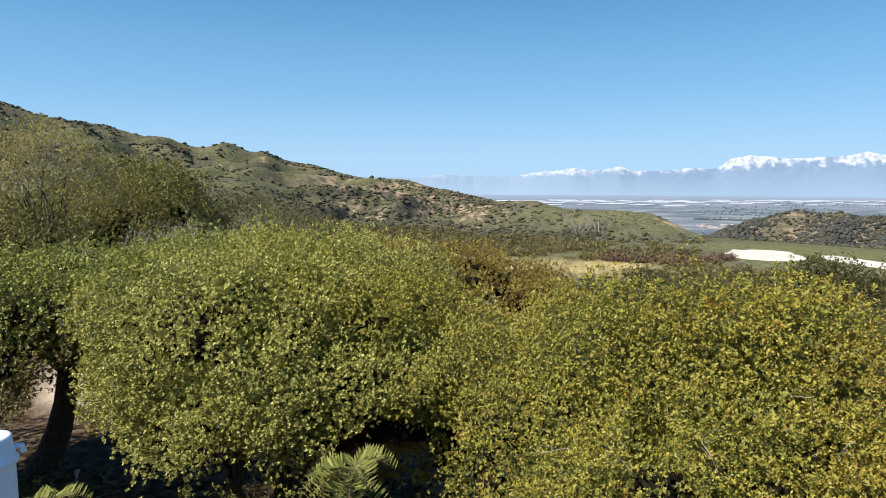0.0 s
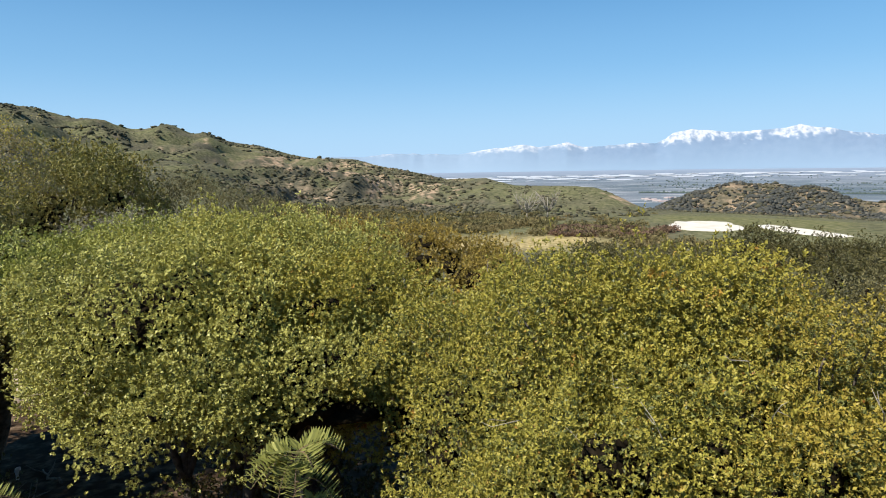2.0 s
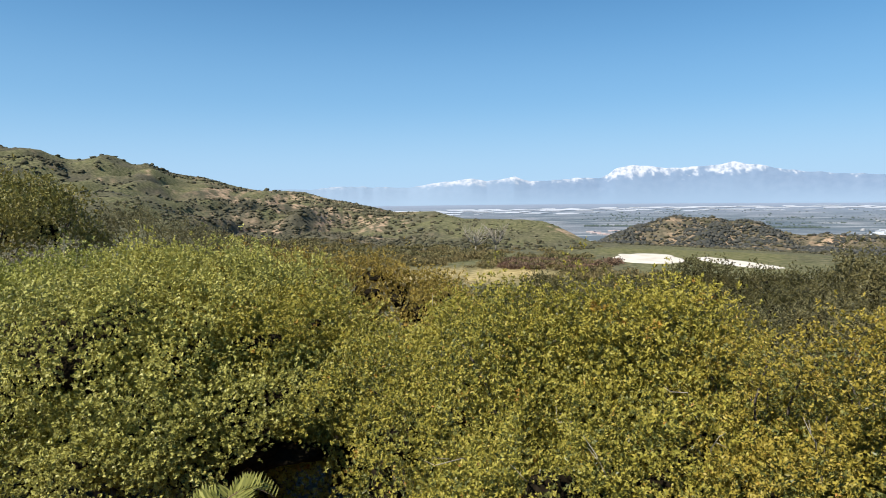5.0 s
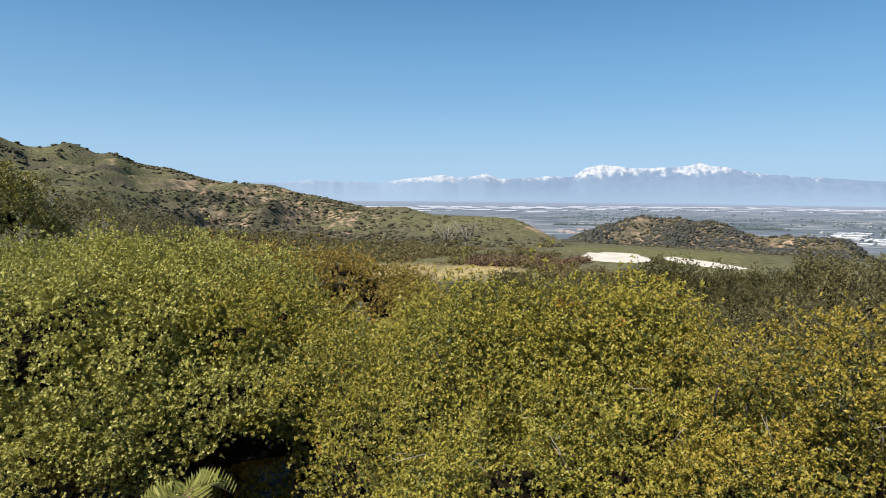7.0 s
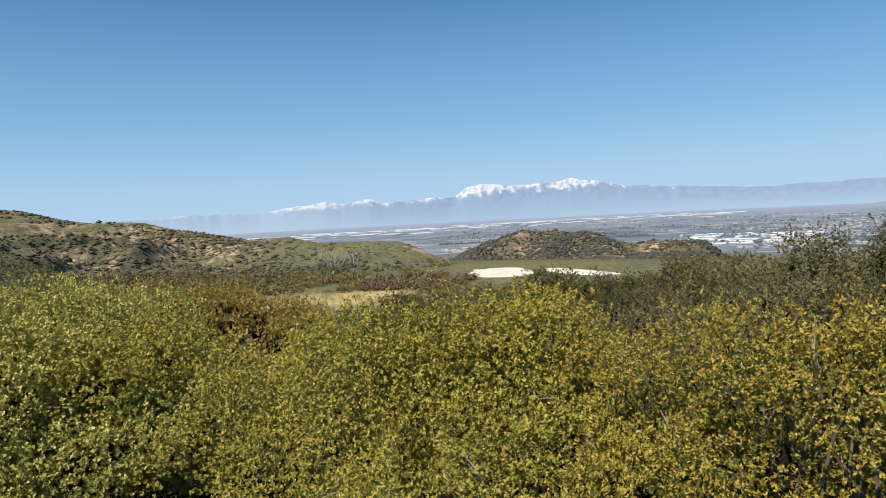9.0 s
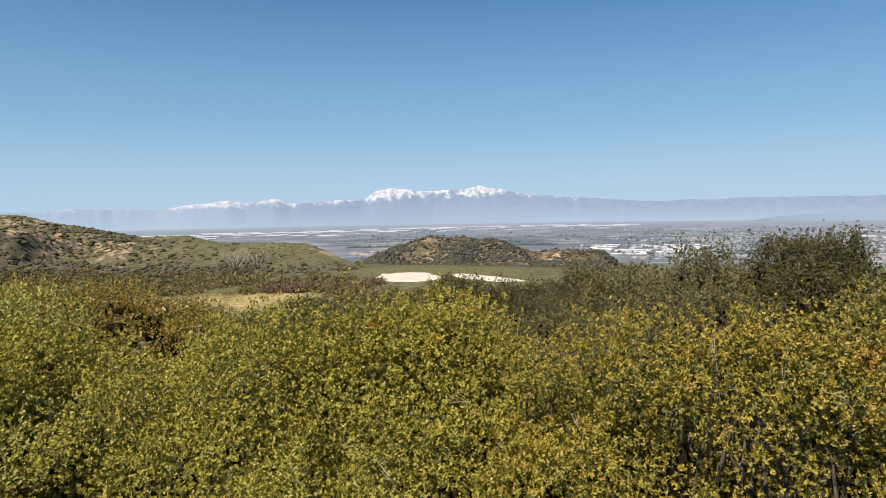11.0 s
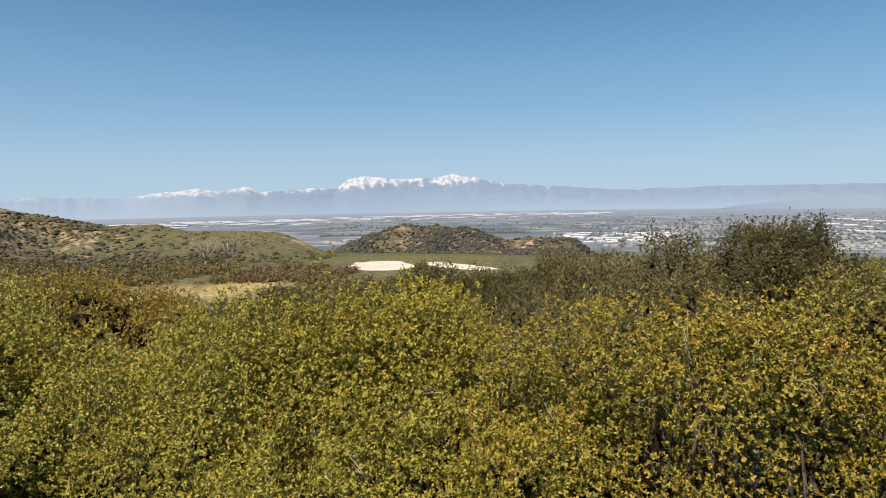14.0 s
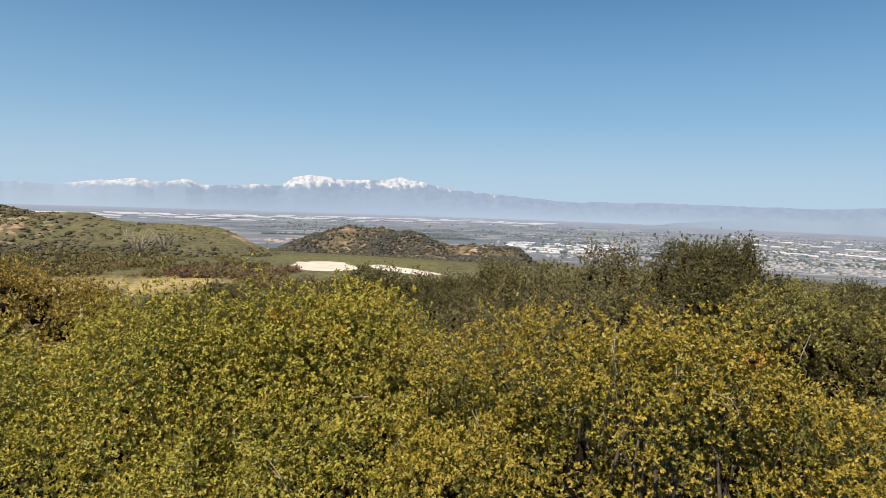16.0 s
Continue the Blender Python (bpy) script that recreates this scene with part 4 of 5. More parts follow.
tree("dark_oak", 57.5, 60, top_at(60, 2.6), 4.8, 4.6, LEAF_RISE, "dark olive oak on the rise", deep=4.3, lump=1.5, gap=0.44, trunk=0.3, lobe_count=26, lobe=0.30, seed=50, aspect=0.55, coarse=1.2, inner_mat=LEAF_RISE, fill=1.2)
tree("dark_oak", 61.5, 52, top_at(52, 1.7), 4.4, 4.4, LEAF_RISE, "olive oak on the rise beside a darker one", deep=4.0, lump=1.5, gap=0.44, trunk=0.3, lobe_count=26, lobe=0.30, seed=51, aspect=0.55, coarse=1.2, inner_mat=LEAF_RISE, fill=1.2)
tree("dark_oak", 67.0, 45, top_at(45, 1.1), 3.8, 3.6, LEAF_RISE, "olive oak below a yellow blossoming bush", deep=4.0, lump=1.5, gap=0.44, trunk=0.3, lobe_count=26, lobe=0.30, seed=52, aspect=0.55, coarse=1.2, inner_mat=LEAF_RISE, fill=1.2)
tree("dry_brush", 50.2, 62, top_at(62, -0.1), 5.0, 0, LEAF_GREY, "grey leafless brush on the slope", "brush", core=False, lump=1.5, gap=0.40, trunk=0.14, seed=53, aspect=0.3)
tree("dry_brush", 44.6, 60, top_at(60, -1.2), 4.2, 0, LEAF_GREY, "grey leafless brush on the slope", "brush", core=False, lump=1.5, gap=0.40, trunk=0.14, seed=54, aspect=0.3)
tree("dry_brush", 57.0, 26, top_at(26, -2.9), 1.6, 1.0, LEAF_DRY, "pale dried weeds behind the oaks", "brush", lump=0.8, gap=0.36, trunk=0.06, seed=55, aspect=0.22)
tree("flowering_tree", 65.4, 36, top_at(36, 5.5), 2.8, 3.4, LEAF_FLOWER, "tall thin tree with yellow blossom and bare twigs", shoot=0.02, lump=0.8, gap=0.52, trunk=0.085, seed=56, aspect=0.5, limbs=16, lobe_count=18, lobe=0.34, core=False, fill=0.95, coarse=0.85)
tree("oak_shrub", 67.2, 34, top_at(34, -0.9), 2.5, 1.9, LEAF_OLIVE, "grey-olive shrub at the foot of a blossoming tree", "shrub", deep=2.2, core=False, lump=0.9, gap=0.42, trunk=0.12, lobe_count=14, lobe=0.36, seed=57, aspect=0.5)
RAGGED = "ragged dark live oak that stands above the thicket"
for k, (az, r, el, wide, thick) in enumerate([(-24.7, 38, -1.25, 1.75, 2.8), (-27.0, 37, -2.1, 2.0, 3.2), (-28.9, 38, -0.95, 1.2, 2.6)]):
    tree("oak_tree", az, r, top_at(r, el), wide, thick, LEAF_DARK, RAGGED, deep=wide * 1.2, lump=0.7, gap=0.40, trunk=0.3, limbs=9, lobe_count=16, lobe=0.34, seed=91 + k, group="live oaks on the edge",
         aspect=0.5, coarse=0.9, shoot=0.03)
EDGE = "broad grey-olive live oak on the edge of the slope"
for k, (az, r, el, wide, thick, mat) in enumerate([(-29.6, 32.6, -3.90, 2.04, 2.58, LEAF_DARK), (-26.4, 32.3, -4.20, 3.06, 3.07, LEAF_DARK), (-33.0, 27.0, -4.40, 2.55, 2.85, LEAF_RISE), (-36.6, 27.8, -4.90, 2.40, 2.85, LEAF_DARK), (-41.0, 28.5, -5.10, 3.00, 3.42, LEAF_RISE),
                                                   (-22.0, 39.1, -3.40, 2.04, 3.23, LEAF_GREY), (-18.6, 39.1, -3.10, 2.04, 3.55, LEAF_GREY), (-15.6, 45.9, -3.90, 2.55, 3.88, LEAF_GREY), (-12.6, 49.3, -3.65, 2.72, 4.20, LEAF_GREY),
                                                   (-9.9, 52.7, -3.90, 2.21, 3.88, LEAF_GREY), (-13.8, 32.4, -5.80, 2.16, 2.82, LEAF_GREY), (-17.3, 27.0, -5.70, 1.89, 2.56, LEAF_GREY), (-10.2, 33.8, -6.50, 2.03, 2.56, LEAF_GREY),
                                                   (-20.6, 24.3, -5.90, 1.76, 2.56, LEAF_GREY), (-7.2, 36.5, -7.40, 2.03, 2.56, LEAF_GREY), (-13.4, 24.3, -8.50, 1.89, 2.05, LEAF_GREY), (-9.2, 24.3, -9.50, 1.76, 2.05, LEAF_GREY)]):
    tree("oak_tree", az, r, top_at(r, el), wide, thick, mat, EDGE, deep=wide * 1.1, lump=0.9, gap=0.48, trunk=0.18, lobe_count=14, lobe=0.36, seed=300 + k, group="live oaks on the edge", aspect=0.5, shoot=0.08, coarse=1.35)
tree("oak_tree", -18.7, 40, top_at(40, -2.0), 1.2, 2.2, LEAF_GREY, "grey-olive oak with thin pale top shoots", deep=0.8, lump=0.5, gap=0.5, trunk=0.14, lobe_count=12, lobe=0.34, seed=59, aspect=0.5, fill=0.6, shoot=0.2, core=False)
# unseen oak, added left of the view to throw shade on the clearing
tree("oak_tree", 84.0, 21.0, 4.6, 4.2, 1.9, LEAF_DARK, "dark oak out of view, added to shade the clearing", lump=0.9, gap=0.38, trunk=0.24, lobe_count=12, seed=64, group="oaks", aspect=0.58, coarse=2.0, fill=0.45, core=False)
tree("oak_tree", 52.2, 10.0, top_at(10.2, -11.4), 1.35, 1.25, LEAF_OAK, "low spreading oak branch crown at the edge of the clearing", deep=1.9, lump=0.7, gap=0.40, trunk=0.12, lobe_count=14, lobe=0.36, seed=84, group="oaks", aspect=0.58, coarse=0.85)
tree("oak_tree", 42.0, 8.9, top_at(8.9, -14.2), 1.7, 0.8, LEAF_OAK, "low yellow-green oak branches over black shade", deep=1.5, lump=0.42, gap=0.34, fill=1.1, trunk=0.1, lobe_count=16, lobe=0.34, seed=89, group="oaks", aspect=0.5, coarse=0.82, skirt=-0.7)
# the dark leaf colour paints in the black shade under the oaks
UNDER = "low shrub under the oaks, leaves darkened as painted shade"
tree("understory_shrub", 57.0, 8.0, top_at(8.0, -27.0), 0.5, 0, LEAF_DARK, UNDER, "shrub", core=False, fill=0.5, lump=0.5, gap=0.38, trunk=0.05, seed=65, group="understory shrubs", aspect=0.58)
tree("understory_shrub", 31.0, 6.6, top_at(6.6, -28.0), 0.6, 0, LEAF_DARK, UNDER, "shrub", core=False, fill=0.5, lump=0.5, gap=0.38, trunk=0.05, seed=66, group="understory shrubs", aspect=0.58)
tree("understory_shrub", 47.0, 9.2, top_at(9.2, -25.5), 1.2, 0, LEAF_DARK, UNDER, "shrub", core=False, fill=0.5, lump=0.4, gap=0.42, trunk=0.05, seed=67, group="understory shrubs", aspect=0.58)
tree("understory_shrub", 39.5, 8.6, top_at(8.6, -26.0), 1.1, 0, LEAF_DARK, UNDER, "shrub", core=False, fill=0.5, lump=0.4, gap=0.42, trunk=0.05, seed=68, group="understory shrubs", aspect=0.58)
tree("understory_shrub", 68.0, 12.6, top_at(12.6, -20.2), 0.7, 0, LEAF_DARK, UNDER, "shrub", core=False, fill=0.5, lump=0.5, gap=0.42, trunk=0.04, seed=69, group="understory shrubs", aspect=0.58)
# three more unseen oaks, added only as shade for the clearing
tree("oak_tree", 82.5, 13.4, 5.3, 2.4, 1.5, LEAF_DARK, "dark oak out of view, added to shade the clearing", lump=0.9, gap=0.38, trunk=0.22, lobe_count=12, seed=81, group="oaks", aspect=0.58, coarse=2.0, fill=0.45, core=False)
tree("oak_tree", 79.5, 17.2, 5.4, 2.6, 1.5, LEAF_DARK, "dark oak out of view, added to shade the clearing", lump=0.9, gap=0.34, trunk=0.22, lobe_count=12, seed=85, group="oaks", aspect=0.58, coarse=2.0, fill=0.5, core=False)
tree("oak_tree", 91.0, 16.6, 7.8, 3.2, 2.2, LEAF_DARK, "tall oak out of view, added to shade the clearing", lump=0.9, gap=0.38, trunk=0.26, lobe_count=12, seed=86, group="oaks", aspect=0.58, coarse=2.0, fill=0.45, core=False)
for k, (az, r, el, wide, mat) in enumerate([(4.0, 118, -5.48, 2.2, LEAF_DARK), (2.6, 122, -5.03, 2.6, LEAF_DARK), (0.8, 120, -5.18, 2.6, LEAF_DARK), (-1.0, 118, -5.73, 2.8, LEAF_DARK), (-2.8, 118, -5.88, 3.0, LEAF_DARK), (-4.8, 116, -5.73, 3.2, LEAF_DARK),
                                            (-6.6, 116, -5.68, 3.2, LEAF_DARK), (-8.2, 117, -5.48, 2.6, LEAF_DARK), (-9.8, 118, -4.98, 3.6, LEAF_GREY), (18.2, 95, -7.3, 2.4, LEAF_RISE), (10.4, 112, -6.98, 3.2, LEAF_GREY), (15.5, 112, -6.78, 4.0, LEAF_DARK), (19.5, 95, -7.68, 3.6, LEAF_DARK), (-1.2, 85, -9.48, 2.6, LEAF_GREY), (7.0, 100, -7.38, 3, LEAF_DARK)]):
    tree("gully_tree", az, r, top_at(r, el), wide, 0, mat, "dark round tree in the gully below the fairway", lump=1.6, gap=0.50, trunk=0.2, seed=70 + k, group="gully trees", aspect=0.6, limbs=4)

GULLY_SHRUBS = [(-29.0, 70, -5.98, 3.4), (-31.6, 84, -5.18, 3.6), (-34.0, 74, -5.58, 3.6), (-36.8, 88, -5.08, 3.8), (-39.6, 78, -5.38, 3.6), (-42.5, 86, -4.98, 3.8), (-33.0, 130, -4.48, 5.0), (-37.5, 140, -4.38, 5.0),
                (-10.5, 62, -8.58, 2.6), (-6.5, 70, -8.38, 3.0), (-3.2, 64, -9.18, 2.4), (-0.2, 76, -8.48, 2.8), (3.2, 72, -8.58, 2.6), (6.2, 80, -8.18, 3.0), (9.3, 74, -8.48, 2.6), (12.4, 84, -7.88, 3.2),
                (15.8, 78, -8.18, 2.8), (18.6, 70, -8.58, 2.6), (21.8, 66, -8.78, 2.6), (-12.6, 90, -6.98, 3.4), (-9.6, 98, -6.78, 3.4), (-6.0, 96, -6.98, 3.2), (-3.4, 92, -7.38, 3.0), (4.6, 96, -7.08, 3.0), (9.0, 98, -6.78, 3.2), (13.0, 96, -7.08, 3.2)]
for k, (az, r, el, wide) in enumerate(GULLY_SHRUBS):
    tree("gully_shrub", az, r, top_at(r, el), wide, 0, (LEAF_GREY, LEAF_DARK, LEAF_GREY)[k % 3], "dense dark olive shrub on the floor of the gully", "shrub", lump=1.1, gap=0.52, trunk=0.12, seed=150 + k, group="gully shrubs", aspect=0.6, limbs=3)


# ---- scrub on the far slopes ----
def scatter_lumps(n, seed, keep):
    """Low far bushes, joined: each a rough twelve-point lump."""
    rng = np.random.default_rng(seed)
    bm = bmesh.new()
    bmesh.ops.create_icosphere(bm, subdivisions=1, radius=1)
    V = np.array([v.co for v in bm.verts])
    F = np.array([[v.index for v in f.verts] for f in bm.faces])
    bm.free()
    x, y, size, flat = keep(n, rng)
    z = ground_z(x, y)
    n = len(x)
    v = V[None] * rng.uniform(0.55, 1.4, (n, len(V), 1)) * size[:, None, None] * np.stack([np.ones(n), np.ones(n), flat], -1)[:, None, :]
    v = v + np.stack([x, y, z + size * flat * 0.4], -1)[:, None, :]
    f = F[None] + (np.arange(n) * len(V))[:, None, None]
    return raw_mesh("scrub", v.reshape(-1, 3), f.reshape(-1, 3))


def scatter_scrub(n, seed, keep, blades=18, fat=0.5):
    """Low uneven bushes, joined: each a rough dome of leafy tufts."""
    rng = np.random.default_rng(seed)
    x, y, size, flat = keep(n, rng)
    z = ground_z(x, y)
    n = len(x)
    u = unit(rng.normal(size=(n, blades, 3)))
    u[:, :, 2] = np.abs(u[:, :, 2]) - 0.15
    scale = np.stack([size, size, size * flat], -1)[:, None, :]
    C = np.stack([x, y, z + size * 0.1], -1)[:, None, :] + u * scale * rng.uniform(0.2, 0.75, (n, blades, 1))
    L = np.repeat(size * fat * 2, blades) * rng.uniform(0.7, 1.3, n * blades)
    return leaf_mesh("scrub", C.reshape(-1, 3), u.reshape(-1, 3), L, L * 0.8, rng)


def hill_scrub(n, rng):
    """Sparse round bushes on the grass, a denser cover on the eroded flank and in the gullies."""
    az, r = rng.uniform(-13, 72, n), rng.uniform(240, 740, n)
    x, y = -r * np.sin(np.radians(az)), r * np.cos(np.radians(az))
    dens = fbm(np.stack([x / 34, y / 50, 0 * x], -1), 3, 88) + rng.uniform(-0.12, 0.12, n)
    flank = np.clip((az - 24) / 4, 0, 1) * np.clip((47 - az) / 5, 0, 1)
    bald = (az > 11) & (az < 24)
    thr = np.where(bald, 0.63, np.where(az < 11, 0.31, 0.58 - 0.15 * flank))
    lone = (rng.random(n) < 0.045) & (az > 11)
    lone |= (rng.random(n) < 0.16) & (az > 11) & (az < 30) & (r < 305)
    lone &= (r < table(az, CREST_R) - 18) | (rng.random(n) < 0.25)
    ok = ((dens > thr) | lone) & (r < table(az, CREST_R) + np.where(az < 11, 130, 3)) & ~((az < 11) & (r < 300))
    size = rng.uniform(0.45, 1.35, n) * (r / 460) ** 0.7 * np.where(lone | (rng.random(n) < 0.10), 1.75, 1.0)
    size *= np.where((az > 11) & (r > table(az, CREST_R) - 22), np.where(az > 40, 0.36, 0.6), 1.0)
    return x[ok], y[ok], size[ok], rng.uniform(0.35, 0.65, n)[ok]


def foot_scrub(n, rng):
    az, r = rng.uniform(-12, 45, n), rng.uniform(150, 262, n)
    x, y = -r * np.sin(np.radians(az)), r * np.cos(np.radians(az))
    turf = np.maximum(blob_mask(x, y, 2.0, 222, 36, 22, 0.12, 14), blob_mask(x, y, 21.0, 161, 22, 15, 0.25, 11))
    ok = (turf < 0.1) & (fbm(np.stack([x / 9, y / 14, 0 * x], -1), 2, 44) > 0.36) & ~((az < 10.2) & (r > 172)) & ~((r > 228) & (az > 9.5) & (az < 24) & (rng.random(n) > 0.10))
    return x[ok], y[ok], rng.uniform(1.8, 4.6, n)[ok], rng.uniform(0.35, 0.6, n)[ok]


def knoll_scrub(n, rng):
    az, r = rng.uniform(-12, 10.5, n), rng.uniform(325, 452, n)
    x, y = -r * np.sin(np.radians(az)), r * np.cos(np.radians(az))
    ok = fbm(np.stack([x / 22, y / 30, 0 * x], -1), 3, 87) + rng.uniform(-0.2, 0.2, n) > 0.47
    return x[ok], y[ok], rng.uniform(0.5, 1.6, n)[ok], rng.uniform(0.45, 0.8, n)[ok]


SCRUB = leaf_material("hill_scrub", [(0.0, (0.040, 0.039, 0.021)), (0.6, (0.084, 0.078, 0.042)), (1.0, (0.155, 0.134, 0.078))], (0.088, 0.080, 0.044), 0.9, 0.0, 0.05)
tagged(part("hillside_scrub", scatter_lumps(38000, 5, hill_scrub), SCRUB), "low dark chaparral bushes scattered over the hillsides", "scrub", kind="stuff")
# greyed towards blue: some distance haze is mixed into the bush colour
KNOLL_SCRUB = leaf_material("knoll_scrub", [(0.0, (0.034, 0.037, 0.033)), (0.6, (0.066, 0.067, 0.056)), (1.0, (0.135, 0.124, 0.098))], (0.070, 0.070, 0.058), 0.9, 0.0, 0.05)
tagged(part("knoll_scrub", scatter_lumps(9000, 7, knoll_scrub), KNOLL_SCRUB), "dense dark bushes over the rocky knoll", "scrub", kind="stuff")
FOOT = leaf_material("foot_scrub", [(0.0, (0.05, 0.047, 0.020)), (0.5, (0.150, 0.132, 0.050)), (1.0, (0.26, 0.220, 0.090))], (0.19, 0.140, 0.058), 0.9, 0.0, 0.05)
tagged(part("foot_slope_scrub", scatter_scrub(1500, 6, foot_scrub, 150, 0.075), FOOT), "brown and reddish brush round the straw field", "scrub", kind="stuff")


def red_scrub(n, rng):
    az, r = rng.uniform(8.0, 19.0, n), rng.uniform(172, 197, n)
    x, y = -r * np.sin(np.radians(az)), r * np.cos(np.radians(az))
    ok = (fbm(np.stack([x / 6, y / 8, 0 * x], -1), 2, 46) > 0.40) & (az + (r - 185) * 0.1 > 9.4)
    return x[ok], y[ok], rng.uniform(1.5, 2.9, n)[ok], rng.uniform(0.6, 0.9, n)[ok]


tagged(part("reddish_scrub", scatter_scrub(260, 9, red_scrub, 150, 0.10), LEAF_RED), "reddish-brown brush between the straw field and the fairway", "scrub", kind="stuff")


# ---- sand bunkers ----
def bunker(az, r, wide, deep, turn, seed, wave=0.35):
    rng = np.random.default_rng(seed)
    c = spot(az, r)
    a = radians(az + turn)
    rings, sides, verts, faces = 7, 40, [], []
    wob = 1 + wave * (fbm(np.stack([np.cos(np.linspace(0, 2 * np.pi, sides, endpoint=False)) * 1.9 + seed, np.sin(np.linspace(0, 2 * np.pi, sides, endpoint=False)) * 1.9, np.zeros(sides)], -1), 3, seed) - 0.5) * 2
    for k in range(rings + 1):
        f = k / rings
        for s in range(sides):
            t = 2 * math.pi * s / sides
            u, v = (q * wob[s] * f * math.copysign(abs(w) ** 0.65, w) for q, w in ((wide, math.cos(t)), (deep, math.sin(t))))
            x, y = c[0] + u * math.cos(a) - v * math.sin(a), c[1] + u * math.sin(a) + v * math.cos(a)
            verts.append((x, y, 0.30 - 0.55 * (1 - f * f) * 0.4 if k < rings else -0.3))
    verts = np.array(verts)
    verts[:, 2] += ground_z(verts[:, 0], verts[:, 1])
    for k in range(rings):
        for s in range(sides):
            faces.append((k * sides + s, (k + 1) * sides + s, (k + 1) * sides + (s + 1) % sides, k * sides + (s + 1) % sides))
    return tagged(part("sand_bunker", smooth(raw_mesh("sand_bunker", verts, np.array(faces))), SAND), "pale sand bunker cut into the mown turf", "bunker", "bunkers on the fairway")


bunker(6.6, 205, 10.2, 12.5, 0, 3)
bunker(-0.5, 204, 15.5, 4.6, -40, 4)


# ---- town in the valley ----
ROOF = plain_material("white_roofs", (0.56, 0.58, 0.61), (0.78, 0.80, 0.82), 0.02, 0.8)
TILE_ROOF = plain_material("pink_tile_roofs", (0.40, 0.29, 0.26), (0.56, 0.46, 0.42), 0.08, 0.9)
# greyer copy of the white roofs with distance haze painted in
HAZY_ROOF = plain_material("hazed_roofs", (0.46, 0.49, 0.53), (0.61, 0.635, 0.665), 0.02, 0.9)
WALLS = plain_material("town_walls", (0.22, 0.23, 0.24), (0.44, 0.43, 0.42), 0.05, 0.9)
TOWN_TREES = plain_material("town_trees", (0.06, 0.085, 0.075), (0.11, 0.14, 0.12), 0.05, 0.9)


def warehouse(az, el, wide, deep, high, label, cover=ROOF):
    r = (EYE - VALLEY) / math.tan(radians(-el))
    p = spot(az, r, VALLEY)
    root = empty("warehouse", p)
    root.rotation_euler = (0, 0, radians(az + RNG.uniform(-25, 25)))
    bm = bmesh.new()
    bmesh.ops.create_cube(bm, size=1, matrix=Matrix.Translation((0, 0, high / 2 - 0.5)) @ Matrix.Diagonal((wide, deep, high + 1, 1)))
    part("wall", bm, WALLS, root)
    bm = bmesh.new()
    bmesh.ops.create_cube(bm, size=1, matrix=Matrix.Translation((0, 0, high + 0.4)) @ Matrix.Diagonal((wide * 1.02, deep * 1.02, 0.8, 1)))
    for v in bm.verts:
        if v.co.z > high + 0.5:
            v.co.x *= 0.97
            v.co.y *= 0.9
    part("roof", bm, cover, root)
    return tagged(root, label, "warehouse", "warehouses in the valley")


LONG = "long white-roofed warehouse far out in the valley"
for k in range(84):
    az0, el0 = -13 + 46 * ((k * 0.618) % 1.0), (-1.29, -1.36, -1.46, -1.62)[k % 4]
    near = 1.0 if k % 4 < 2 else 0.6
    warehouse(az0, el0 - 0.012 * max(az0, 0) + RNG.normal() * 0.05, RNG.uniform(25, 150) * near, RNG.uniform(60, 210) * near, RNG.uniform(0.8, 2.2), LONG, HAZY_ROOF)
for k in range(96):
    az = -9.8 - 9.5 * RNG.random()
    el = -3.05 - 0.85 * RNG.random()
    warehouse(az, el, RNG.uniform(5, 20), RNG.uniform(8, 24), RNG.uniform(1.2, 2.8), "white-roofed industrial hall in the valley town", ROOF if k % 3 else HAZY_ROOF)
for k in range(30):
    az = -29 - 13 * ((k * 0.618) % 1.0)
    el = -1.75 - 1.3 * ((k * 0.414) % 1.0)
    warehouse(az, el, RNG.uniform(14, 60), RNG.uniform(14, 40), RNG.uniform(1.5, 3), "pale flat-roofed building in the valley town")
for k in range(12):
    warehouse(9.2 + 2.2 * ((k * 0.618) % 1.0), -3.45 - 0.4 * ((k * 0.414) % 1.0), RNG.uniform(8, 18), RNG.uniform(8, 16), 2.5, "pinkish roofs of houses seen between two hills", TILE_ROOF)


